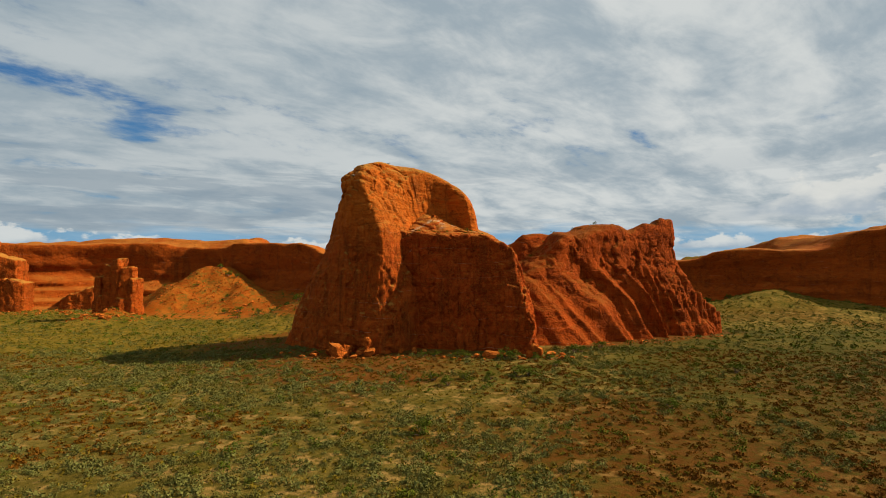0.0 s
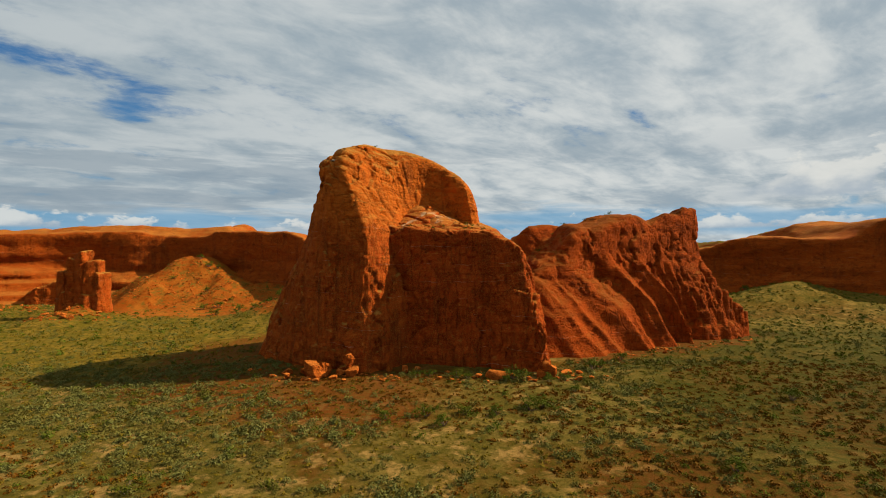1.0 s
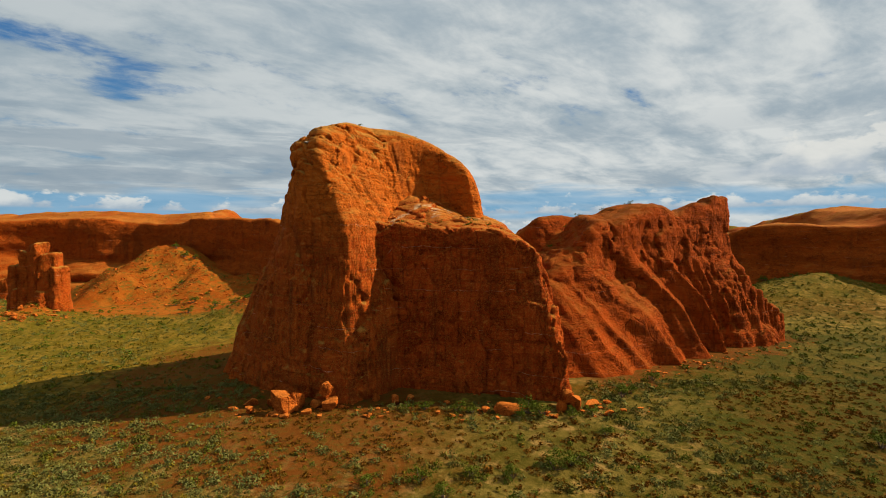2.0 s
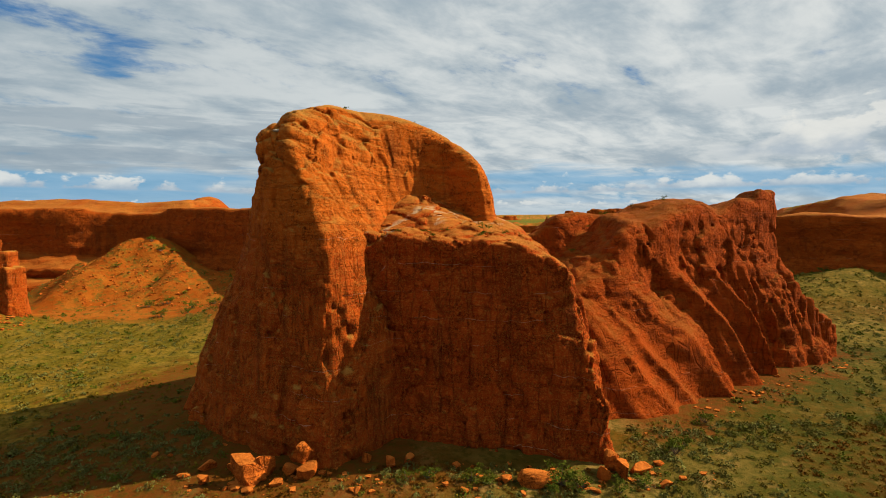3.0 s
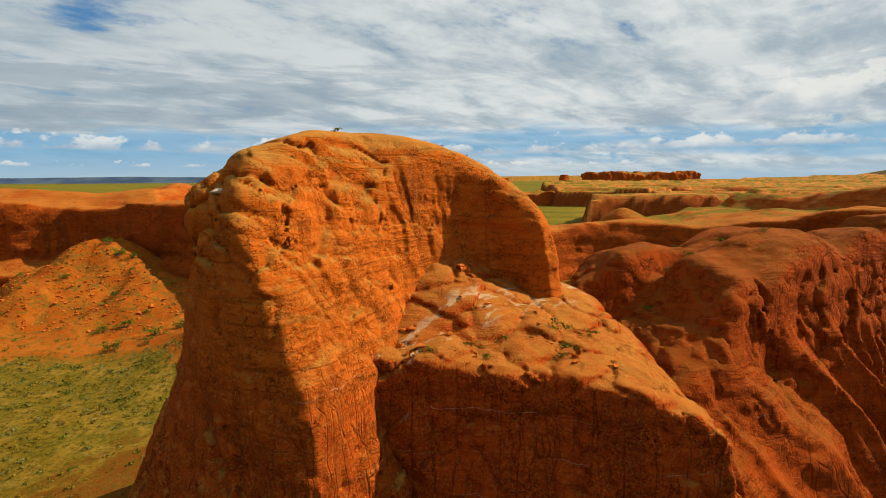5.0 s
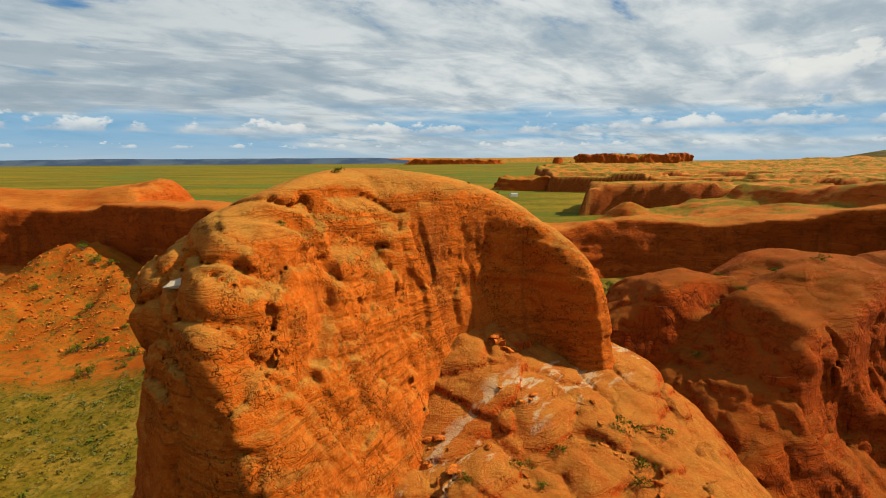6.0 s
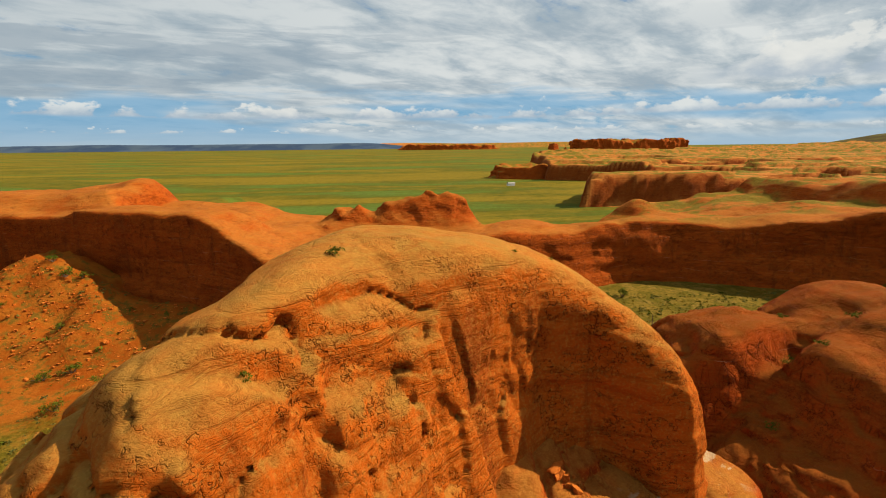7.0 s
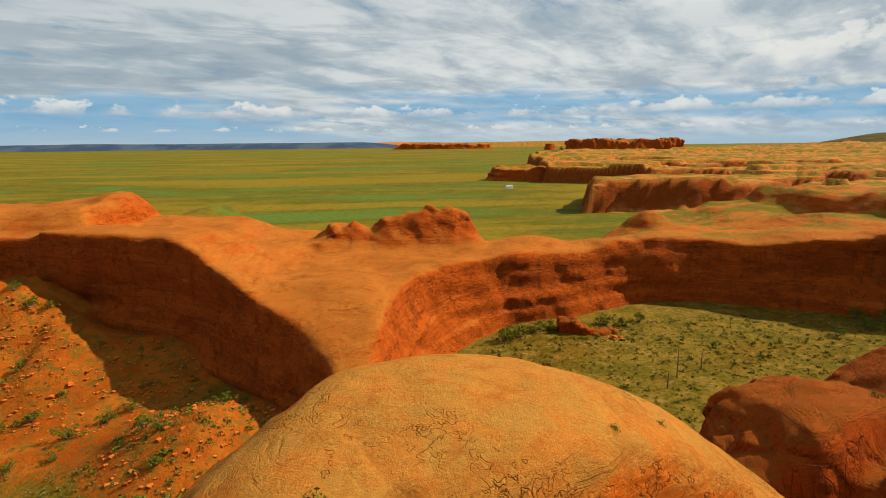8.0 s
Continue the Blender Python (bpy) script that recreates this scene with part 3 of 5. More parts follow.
# ---- the butte ----
def butte():
    thing = group_of("butte", "massive red sandstone butte with a domed head and a shelf", "rock formation", place=(-6, 104, 0))
    undo = thing.matrix_world.inverted()
    step = 0.22
    # the block in front that carries the shelf
    xs, ys, zs = axes_of((-14, 83, -2), (22, 114, 29), step)
    x, y = np.meshgrid(xs, ys, indexing="ij")
    z = zs[None, None, :]
    block = loft(xs, ys, zs, [
        (-2, [(-12, 93), (-5, 92.6), (3, 90.2), (15.2, 85.4), (17.6, 87), (18, 93), (20, 101), (15, 113), (-12, 112)]),
        (8, [(-12, 93.4), (-5, 92.9), (3, 90.8), (14.2, 86.8), (15.9, 88), (16.2, 93), (18, 101), (13, 113), (-12, 112)]),
        (19, [(-12, 94), (-5, 93.3), (3, 91.3), (12.2, 88.6), (13.6, 90), (13.8, 94), (15, 101), (11, 111), (-12, 112)]),
        (27, [(-12, 94), (-5, 93.5), (3, 91.5), (9.5, 89.6), (11, 91), (12, 94), (12, 101), (9, 110), (-12, 112)]),
    ], 1)
    shelf = 23.0 + 0.06 * (y - 90) + 0.10 * np.clip(y - 97, 0, 99) + 0.38 * np.clip(y - 96.5, 0, 99) * ramp(x, 5, -5) - 0.036 * np.clip(x - 3, 0, 99) ** 2 + 0.6 * fbm(x * 0.22, y * 0.22, x * 0, 4)
    block = smooth_max(block, z - shelf[:, :, None], 0.7)

    def front(px, py, pz):
        low, shelf_top = ramp(pz, 20, 14), ramp(pz, 19.5, 22)
        joint, _, proud = seams(px, py, pz, 0.62, 0.04, 6.0, 5, low)
        tall, _, slab_out = seams(px + 9, py, pz, 0.26, 0.05, 7.0, 2, 1 - shelf_top)
        lump = fbm(px * 0.10, py * 0.10, pz * 0.10, 2)
        beds = fbm(px * 0.05, py * 0.05, pz * 0.8, 4)
        slab, bulge, lie = seams(px + 40, py, pz, 0.24, 0.45, 9.0, 9, shelf_top)
        _, _, chip_out = seams(px + 4, py, pz + 0.3 * px, 0.6, 0.7, 8.0, 12, ramp(pz, 14, 20))
        out = -lump * 1.2 + low * (0.36 * joint - 0.6 * proud) + (1 - shelf_top) * (0.35 * tall - 0.5 * slab_out) - beds * 0.22
        return out + shelf_top * (0.34 * slab + 0.4 * (bulge - 0.45) - 0.3 * lie) - 0.16 * chip_out * ramp(pz, 14, 20)

    carve(block, xs, ys, zs, 1.5, front)
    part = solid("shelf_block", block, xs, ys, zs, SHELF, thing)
    part.matrix_parent_inverse = undo
    # the tall head with its long flank
    levels = [
        (-2, [(-40.5, 118), (-36, 103), (-24, 92.6), (-11.7, 86.2), (-9.8, 86.4), (-4.6, 91.6), (-2, 104), (3, 107), (8, 106.5), (9.5, 109), (10, 117), (-4, 127), (-28, 127)]),
        (10, [(-32.6, 114), (-29.0, 102), (-21.4, 93.0), (-11.6, 88.0), (-10.0, 88.2), (-5.2, 91.8), (-3, 104), (2, 107), (7.4, 105.5), (9, 108), (9, 116), (-4, 124), (-21, 121)]),
        (22, [(-24.2, 108.5), (-23.8, 100), (-19.8, 92.8), (-12.2, 88.5), (-10.8, 88.7), (-7.8, 93.4), (-4.6, 101.2), (0.6, 106.8), (6.0, 104.2), (8.2, 106.2), (8.2, 113), (-4, 120), (-15, 117)]),
        (31, [(-19.2, 106.5), (-20.8, 99), (-19.4, 93.4), (-15.4, 90.2), (-14.0, 90.3), (-10.4, 97.0), (-6.5, 102.6), (-0.4, 107.0), (4.4, 103.6), (6.0, 105.4), (6.4, 111), (-4, 118), (-12, 115)]),
        (36, [(-17.0, 105.5), (-19.8, 99.4), (-19.3, 95.0), (-17.0, 92.6), (-15.2, 92.8), (-11.0, 99.5), (-7.6, 103.2), (-0.6, 106.2), (3.0, 103.8), (4.4, 105.6), (4.6, 110), (-4, 116), (-11.5, 113)]),
        (41, [(-15.6, 105.5), (-18.6, 99.6), (-18.2, 96.2), (-16.4, 94.6), (-14.8, 95.0), (-10.8, 101), (-8, 103), (-0.5, 105), (1.6, 104.2), (3, 106), (3, 109), (-5, 114), (-11.5, 113)]),
    ]

    def flank(px, py, pz):
        low, high = ramp(pz, 23, 15), ramp(pz, 21, 25)
        dome = ramp(pz, 33.5, 36.5)
        west = ramp(px + 0.75 * (py - 88.8), -10.2, -13.2)
        joint, _, proud = seams(px, py, pz, 0.55, 0.045, 6.0, 5, low)
        tall, _, slab_out = seams(px + 9, py, pz, 0.22, 0.04, 7.0, 2, 1 - dome)
        lump = fbm(px * 0.09 + 4, py * 0.09, pz * 0.09, 2) * (1 - 0.3 * high) + (1 - high) * 0.25 * fbm(px * 0.45, py * 0.45, pz * 0.3, 2)
        beds = fbm(px * 0.07 + 0.03 * pz, py * 0.07, pz * 1.1 + 0.12 * px, 4)
        left = ramp(px - 0.35 * (py - 96), -8.5, -11.5)
        pillow = left * ramp(pz, 27, 31) * (1 - ramp(pz, 36.2, 37.4))
        crag = ramp(px - 0.55 * (py - 93), -8.0, -11.0) * (1 - dome) * (1 - west)
        block, bulge, stand = seams(px, py, pz + 0.35 * px, 0.17, 0.34, 13.0, 3, pillow)
        _, _, chip = seams(px + 20, py, pz + 0.3 * px, 0.34, 0.26, 8.0, 8, high * (1 - 0.7 * dome))
        splint, _, splinter = seams(px + 3, py, pz + 0.5 * px, 0.70, 0.22, 7.0, 14, crag)
        layer = (pz + 0.35 * px + 2.2 * fbm(px * 0.09, py * 0.09, pz * 0.09, 2)) / 1.5
        parting = np.clip(1 - np.abs(layer % 1 - 0.5) * 11, 0, 1) * ramp(grain(px * 0.22, py * 0.22, pz * 0.35), 0.42, 0.62) * high
        out = -lump * (1.1 - 0.3 * high) + low * (0.34 * joint - 0.55 * proud) - beds * (0.20 - 0.12 * dome)
        out = out + (1 - dome) * (1 - 0.92 * high * (1 - west)) * (0.25 * tall - 0.6 * slab_out)
        out = out + pillow * (0.32 * block + 1.0 * (bulge - 0.45) - 0.35 * stand + 0.16 * parting) + 0.08 * parting * (1 - 0.5 * dome)
        out = out + crag * (0.18 * splint - 0.42 * splinter) - (0.14 - 0.11 * dome) * high * chip
        # crevice over the crown, sockets and the hooked recess under it
        for a, b, r, deep in (((-11.4, 106.6, 38.4), (-9.6, 103.6, 37.7), 0.35, 0.12), ((-9.6, 103.6, 37.7), (-7.9, 101.4, 36.1), 0.6, 0.40), ((-7.9, 101.4, 36.1), (-7.0, 101.6, 34.4), 0.5, 0.5),
                              ((-11.4, 100.2, 36.9), (-10.2, 100.5, 36.6), 0.45, 0.5), 
                              ((-11.2, 98.6, 34.4), (-9.4, 99.8, 34.9), 0.9, 0.6), ((-9.4, 99.8, 34.9), (-9.1, 100.2, 33.4), 0.8, 0.6),
                              ((-15.5, 96.0, 36.4), (-12.5, 97.4, 35.6), 0.8, 0.55), ((-12.5, 97.4, 35.6), (-11.4, 97.4, 33.4), 0.8, 0.55),
                              ((-11.4, 97.4, 33.4), (-11.8, 94.6, 29.5), 0.8, 0.55)):
            out = out + deep * groove(px + 0.4 * beds, py, pz + 0.5 * lump, a, b, r)
        return out

    for name, step, lo, hi in (("flank", 0.26, (-44, 83, -2), (13, 131, 21.4)), ("head", 0.185, (-27, 86, 20.4), (12, 123, 41))):
        xs, ys, zs = axes_of(lo, hi, step)
        x, y = np.meshgrid(xs, ys, indexing="ij")
        z = zs[None, None, :]
        head = loft(xs, ys, zs, levels, 1)
        bow = 0.012 + 0.075 * ramp(x, -13, -7)
        crown = 38.2 - bow * np.clip(107 - y, 0, 99) ** 2 - 0.06 * np.clip(y - 109, 0, 99) ** 2 - 0.029 * np.clip(x + 9.0, 0, 99) ** 2 - (0.03 + 0.05 * ramp(y, 97, 103)) * np.clip(-11.5 - x, 0, 99) ** 2
        crown = crown + 0.7 * fbm(x * 0.10, y * 0.10, x * 0, 2)
        head = smooth_max(head, z - crown[:, :, None], 2.6)
        carve(head, xs, ys, zs, 1.4, flank, 0.25)
        part = solid(name, head, xs, ys, zs, ROCK, thing)
        part.matrix_parent_inverse = undo
    return thing


butte()


def fin():
    thing = group_of("rock_fin", "long fluted red sandstone fin ending in a pinnacle", "rock formation", place=(35, 122, 0))
    step = 0.31
    xs, ys, zs = axes_of((3, 89, -2), (76, 147, 32), step)
    x, y = np.meshgrid(xs, ys, indexing="ij")
    z = zs[None, None, :]
    body = loft(xs, ys, zs, [
        (-2, [(10, 94), (20, 95.5), (31, 100), (46, 110), (52, 116), (60, 119.5), (69, 123.5), (70, 129), (56, 138), (30, 144), (12, 138), (6, 114)]),
        (8, [(11, 99), (21.5, 101), (33, 107), (46, 115), (53, 119.5), (58.5, 122), (63.5, 125.5), (64, 130), (54, 136), (30, 142), (13, 136), (8, 114)]),
        (14, [(13, 104), (23, 106.5), (35, 113.5), (46, 118.6), (53, 121.8), (57, 124), (60.2, 126), (60.5, 130), (52, 134), (30, 140), (14, 134), (10, 115)]),
        (28, [(15, 108), (24, 110.5), (36.5, 116.4), (46, 120.5), (53, 123.4), (56.5, 125), (59.6, 126.5), (60, 130), (51, 132.5), (30, 137), (16, 131), (12, 117)]),
    ], 1)
    top = np.interp(x, [8, 15, 20, 25, 31, 36, 39, 43, 46, 50, 53.5, 55.2, 60], [17, 20.5, 23.8, 24.4, 24.0, 26.4, 27.0, 26.4, 24.6, 26.2, 26.4, 28.6, 28.5])
    top = top + 0.6 - 0.010 * (y - 125 - 0.08 * (x - 25)) ** 2 * ramp(x, 54, 44) - 0.03 * np.clip(y - (131 + 0.1 * (30 - x)), 0, 99) ** 2 - 0.05 * np.clip(112 + 0.5 * (x - 24) - y, 0, 99) ** 2 + 2.0 * fbm(x * 0.13, y * 0.13, x * 0, 3)
    # lower hump in front of the ridge, with a gully behind it
    top = top - 4.6 * ramp(y, 123.5, 119.5) * ramp(x, 28, 22) - 3.0 * np.exp(-(((y - 121.5 - 0.35 * (x - 20)) / 1.6) ** 2)) * ramp(x, 33, 26)
    body = smooth_max(body, z - top[:, :, None], 1.4)

    def amount(px, py, pz):
        along, across = px * 0.85 + py * 0.52, py * 0.85 - px * 0.52
        lean = 0.62 * np.clip(17 - pz, -3, 99) * ramp(px, 58, 46)
        warp = 6.0 * fbm(px * 0.05, py * 0.05, pz * 0.08, 3)
        spur = 1 - 4 * np.abs(grain((along - lean + warp) * 0.11 + 3, across * 0.03, pz * 0.02) - 0.5)
        crest = 1 - 4 * np.abs(grain((along - 0.9 * lean + warp) * 0.34 + 8, across * 0.08, pz * 0.03) - 0.5)
        apron, cliff = ramp(pz, 19, 12), ramp(pz, 24.5, 22) * ramp(pz, 8, 13)
        pinnacle = ramp(px, 47, 54) * ramp(pz, 16, 11)
        column, _, proud = seams(px, py, pz, 0.55, 0.05, 6.0, 4, np.maximum(cliff, pinnacle))
        pillar, inner, stand = seams(px + 5, py + 3, pz + 0.2 * px, 0.17, 0.05, 8.0, 6)
        _, _, out = seams(px, py + 7, pz + 0.2 * px, 0.45, 0.4, 8.0, 10)
        lump = fbm(px * 0.13 + 9, py * 0.13, pz * 0.13, 3)
        beds = fbm(px * 0.05, py * 0.05, pz * 0.7, 4)
        rock = -lump * 0.7 - apron * (1.9 * spur + 0.6 * crest) - beds * 0.22 - 0.22 * out
        return rock + cliff * (0.45 * pillar + 0.6 * (inner - 0.45) - 0.7 * stand) + np.maximum(0.25 * cliff, pinnacle) * (0.5 * column - 0.55 * proud)

    carve(body, xs, ys, zs, 3.2, amount)
    for name, keep in (("ridge", xs < 54.6), ("pinnacle", xs > 53.8)):
        first = int(np.argmax(keep))
        f = body[keep].copy()
        if name == "ridge":
            f[-1] = np.maximum(f[-1], 0.1)
        else:
            f[0] = np.maximum(f[0], 0.1)
        part = solid(name, f, xs[keep], ys, zs, FIN, thing)
        part.matrix_parent_inverse = thing.matrix_world.inverted()
    for k, (dx, dy, r, tall) in enumerate(((60.6, 124.2, 1.3, 13.5), (62.2, 124.2, 1.2, 11.6), (63.6, 124.6, 1.2, 10.4), (65.0, 124.4, 1.1, 9.0), (66.3, 125.0, 1.1, 7.6), (67.5, 124.8, 1.2, 7.0), (68.6, 125.6, 1.0, 5.6), (58.6, 122.6, 1.1, 9.0), (56.8, 121.2, 1.0, 8.0))):
        xs, ys, zs = axes_of((dx - 4, dy - 4, -2), (dx + 4, dy + 4, tall + 2), 0.3)
        x, y = np.meshgrid(xs, ys, indexing="ij")
        z = zs[None, None, :]
        f = smooth_max((np.hypot(x - dx, y - dy) - r)[:, :, None] - 0.08 * (tall - z), z - tall, 0.6).astype(np.float32)
        carve(f, xs, ys, zs, 1.5, lambda px, py, pz: -0.9 * fbm(px * 0.5 + k, py * 0.5, pz * 0.15, 3) - 0.3 * fbm(px * 0.1, py * 0.1, pz * 0.9 + k, 2), 0.25)
        part = solid("column", f, xs, ys, zs, FIN, thing)
        part.matrix_parent_inverse = thing.matrix_world.inverted()
    return thing


fin()


# ---- the mesa round the valley ----
def mesa():
    step = 0.9
    xs, ys, zs = axes_of((-240, 120, -3), (240, 300, 42), step)
    x, y = np.meshgrid(xs, ys, indexing="ij")
    z = zs[None, None, :]
    rim = [(-280, 140), (-205, 172), (-165, 191), (-120, 209), (-72, 201), (-56, 195), (-35, 178), (-22, 166), (-18, 156), (-16, 151), (-14.5, 167),
           (-9, 190), (7, 206), (30, 212.5), (64, 224), (93, 211), (108, 203), (122, 192), (142, 177), (280, 118), (280, 345), (96, 345), (88, 292), (70, 262), (30, 236), (-50, 262), (-280, 275)]
    low = [(-280, 118), (-192, 150), (-152, 169), (-112, 189), (-76, 193), (-60, 188), (-39, 171), (-27, 159), (-21, 126), (-8, 124), (-8, 165),
           (-3, 186), (10.5, 200.5), (32, 207), (66, 218.5), (92, 207), (105, 199), (118, 188), (137, 173), (280, 112), (280, 345), (92, 345), (84, 292), (66, 264), (30, 242), (-50, 268), (-280, 280)]
    rise = ((-3, 0.0), (1.0, 0.12), (2.2, 0.30), (5.0, 0.38), (6.0, 0.56), (9.0, 0.63), (10.0, 0.80), (13.5, 0.86), (17, 1.0), (42, 1.0))
    body = loft(xs, ys, zs, [(h, [(a + (c - a) * f, b + (d - b) * f) for (a, b), (c, d) in zip(low, rim)]) for h, f in rise], 1)
    top = 19.0 + 9.0 * ramp(x, -32, -58) + 4.5 * ramp(x, 93, 124) + 7.5 * ramp(x, 137, 149)
    top = top - 7 * ramp(y, 182, 140) * (np.abs(x) < 46) + 3.5 * np.exp(-(((x + 93) / 14) ** 2 + ((y - 240) / 9) ** 2))
    top = top - 9 * ramp(y, 222, 258) * ramp(x, -35, -20) * ramp(x, 70, 40) - 10 * ramp(y, 244, 266) * ramp(x, 10, -20)
    knob = np.interp(x, [-36, -30, -23, -20, -14, -5, 3, 8, 13], [0, 0.5, 0.72, 0.58, 0.82, 1.0, 0.94, 0.75, 0]) * np.exp(-(((y - 229) / 7.0) ** 2))
    top = top + 2.0 * ramp(x, -84, -89) * ramp(y, 212, 222) - 4.0 * ramp(x, -86, -80) * ramp(x, -36, -50) * ramp(y, 208, 220)
    top = top + 6.5 * np.exp(-(((x - 74) / 9.0) ** 2 + ((y - 256) / 5.0) ** 2))
    top = top - 6 * ramp(y, 218, 285) * ramp(x, 30, 70)
    top = top + 11.5 * knob + 2.2 * fbm(x * 0.035, y * 0.035, x * 0, 4)
    body = smooth_max(body, z - top[:, :, None], 1.7)

    def amount(px, py, pz):
        lump = fbm(px * 0.05, py * 0.05, pz * 0.09, 5)
        beds = fbm(px * 0.015, py * 0.015, pz * 0.45 + 0.02 * px, 4)
        ledge = ramp(pz, 14, 9)
        under = np.exp(-(((pz - 14.5 - 5 * fbm(px * 0.02, py * 0.02, pz * 0, 2)) / 2.0) ** 2)) * ramp(px, -60, -80)
        shelfy = fbm(px * 0.008, py * 0.008, pz * 0.24 + 0.012 * px, 3)
        joint, _, proud = seams(px, py, pz, 0.16, 0.26, 5.0, 6, ramp(pz, 17, 13) * (py < 232))
        crest = ramp(pz, 19, 21) * ramp(np.abs(py - 229), 13, 10) * ramp(px, -42, -34) * ramp(px, 18, 13)
        crack, _, stand = seams(px, py, pz + 0.6 * px, 0.20, 0.26, 6.0, 11, crest)
        return crest * (0.5 * crack - 1.6 * stand) - lump * 3.0 - beds * (0.5 + 1.5 * ledge * ramp(px, -20, -70)) - 5.0 * shelfy * ledge * ramp(px, -20, -60) + 2.6 * under + (0.3 * joint - 0.6 * proud) * ramp(pz, 17, 13)

    carve(body, xs, ys, zs, 5.0, amount, 0.45)
    ob = solid("mesa", body, xs, ys, zs, MESA)
    return tagged(ob, "long red sandstone mesa with rounded slickrock rim", "mesa", kind="structure")


mesa()


# ---- the ground ----
def ground_height(x, y):
    z = 0.7 * fbm(x * 0.02, y * 0.02, x * 0, 3)
    d = np.hypot((x - 5) / 1.5, y - 108)
    z = z + 1.2 * np.exp(-((d / 34) ** 4)) + 2.2 * ramp(y, 120, 190) * ramp(np.abs(x), 400, 250) * ramp(y, 420, 240)
    near = ramp(y, 330, 260)
    # talus under the cliffs
    cone = 20.5 - 0.70 * np.hypot((x + 94) * (1.0 - 0.25 * (x > -94)), np.minimum(y - 198, 0) * 0.9) + 6.0 * fbm(x * 0.07, y * 0.07, x * 0, 5)
    cone = np.minimum(cone, 19 + 2.0 * fbm(x * 0.15, y * 0.15, x * 0, 3))
    apron = 9.5 - 0.42 * np.hypot((x + 62) * 0.6, y - 190) + 2.0 * fbm(x * 0.08 + 5, y * 0.08, x * 0, 4)
    heap = 9.5 - 0.28 * np.hypot((x - 121) * 0.75, y - 178) + 1.6 * fbm(x * 0.07, y * 0.07 + 4, x * 0, 4)
    gully = 9.0 - 0.40 * np.hypot((x + 38) * 0.9, (y - 160)) + 1.5 * fbm(x * 0.1, y * 0.1 + 8, x * 0, 4)
    cone = cone - 3.0 * np.abs(fbm(x * 0.10 + 2, y * 0.06, x * 0, 4)) - 1.2 * np.abs(fbm(x * 0.35, y * 0.35 + 6, x * 0, 2))
    mound = 5.4 - 0.44 * np.hypot(x + 100, y - 151) + 1.2 * fbm(x * 0.2, y * 0.2, x * 0, 3)
    for hill in (cone, apron, heap, gully, mound):
        z = smooth_max(z, np.where(near > 0, hill, -5), 3.0)
    return z


def ground():
    def spread(n, near, far):
        t = np.linspace(-1, 1, n)
        return near * t + (far - near) * np.sign(t) * np.abs(t) ** 7
    xs, ys = spread(480, 330, 4700), 120 + spread(400, 270, 4700)
    x, y = np.meshgrid(xs, ys, indexing="ij")
    z = ground_height(x, y)
    verts = np.stack((x, y, z), -1).reshape(-1, 3)
    i = np.arange(len(xs) * len(ys)).reshape(len(xs), len(ys))
    quads = np.stack((i[:-1, :-1], i[1:, :-1], i[1:, 1:], i[:-1, 1:]), -1).reshape(-1, 4)
    return tagged(mesh_object("ground", verts, quads, GROUND), "dry grassy desert plain with patches of red sand", "ground", kind="structure")


ground()


# ---- benches and buttes behind the mesa ----
def sheet_object(name, xs, ys, height, material, label, category, kind=""):
    x, y = np.meshgrid(xs, ys, indexing="ij")
    verts = np.stack((x, y, height(x, y)), -1).reshape(-1, 3)
    i = np.arange(x.size).reshape(x.shape)
    quads = np.stack((i[:-1, :-1], i[1:, :-1], i[1:, 1:], i[:-1, 1:]), -1).reshape(-1, 4)
    return tagged(mesh_object(name, verts, quads, material), label, category, kind=kind)


def bench_height(x, y):
    wob = fbm(x * 0.012, y * 0.012, x * 0, 4)
    edge = np.interp(y, [240, 290, 330, 380, 402, 470, 520, 600, 640, 900, 1600], [98, 88, 112, 190, 100, 130, 215, 235, 150, 200, 420]) + 14 * wob
    inside = ramp(x, edge - 4, edge + 5)
    h = 13.0 + 5.0 * ramp(y, 300, 420) + 7.5 * fbm(x * 0.015, y * 0.024, x * 0, 5) + 0.006 * np.clip(y - 300, 0, 700) + 14 * ramp(x, 500, 1400)
    # hollows that end in a low cliff
    for x0, x1, y0, wide, deep in ((96, 235, 398, 80, 13), (250, 330, 440, 40, 7), (170, 300, 560, 80, 12), (290, 380, 650, 60, 14), (420, 540, 640, 60, 14), (210, 350, 820, 110, 12), (360, 520, 430, 30, 6)):
        line = y - y0 - 16 * fbm(x * 0.025 + y0, y * 0.0, x * 0, 3)
        h = h - 1.3 * deep * ramp(line, -wide, -wide * 0.3) * ramp(line, 3, -1) * ramp(x, x0 - 10, x0 + 10) * ramp(x, x1 + 25, x1 - 10)
    steps = h / 4.2
    h = (np.floor(steps) + ramp(steps - np.floor(steps), 0.84, 0.97)) * 4.2 * 0.85 + h * 0.15 + 1.6 * fbm(x * 0.06, y * 0.09, x * 0, 3)
    back = ramp(y, 1650, 1350)
    return np.where(inside * back > 0.001, h * inside * back - 3 * (1 - inside * back), -3.0)


sheet_object("rock_bench", np.concatenate((np.arange(60, 420, 2.0), np.arange(420, 1500, 8.0))), np.concatenate((np.arange(296, 720, 2.0), np.arange(720, 1660, 7.0))),
             bench_height, BENCH, "broad slickrock bench with hollows and scattered grass", "bedrock", "structure")


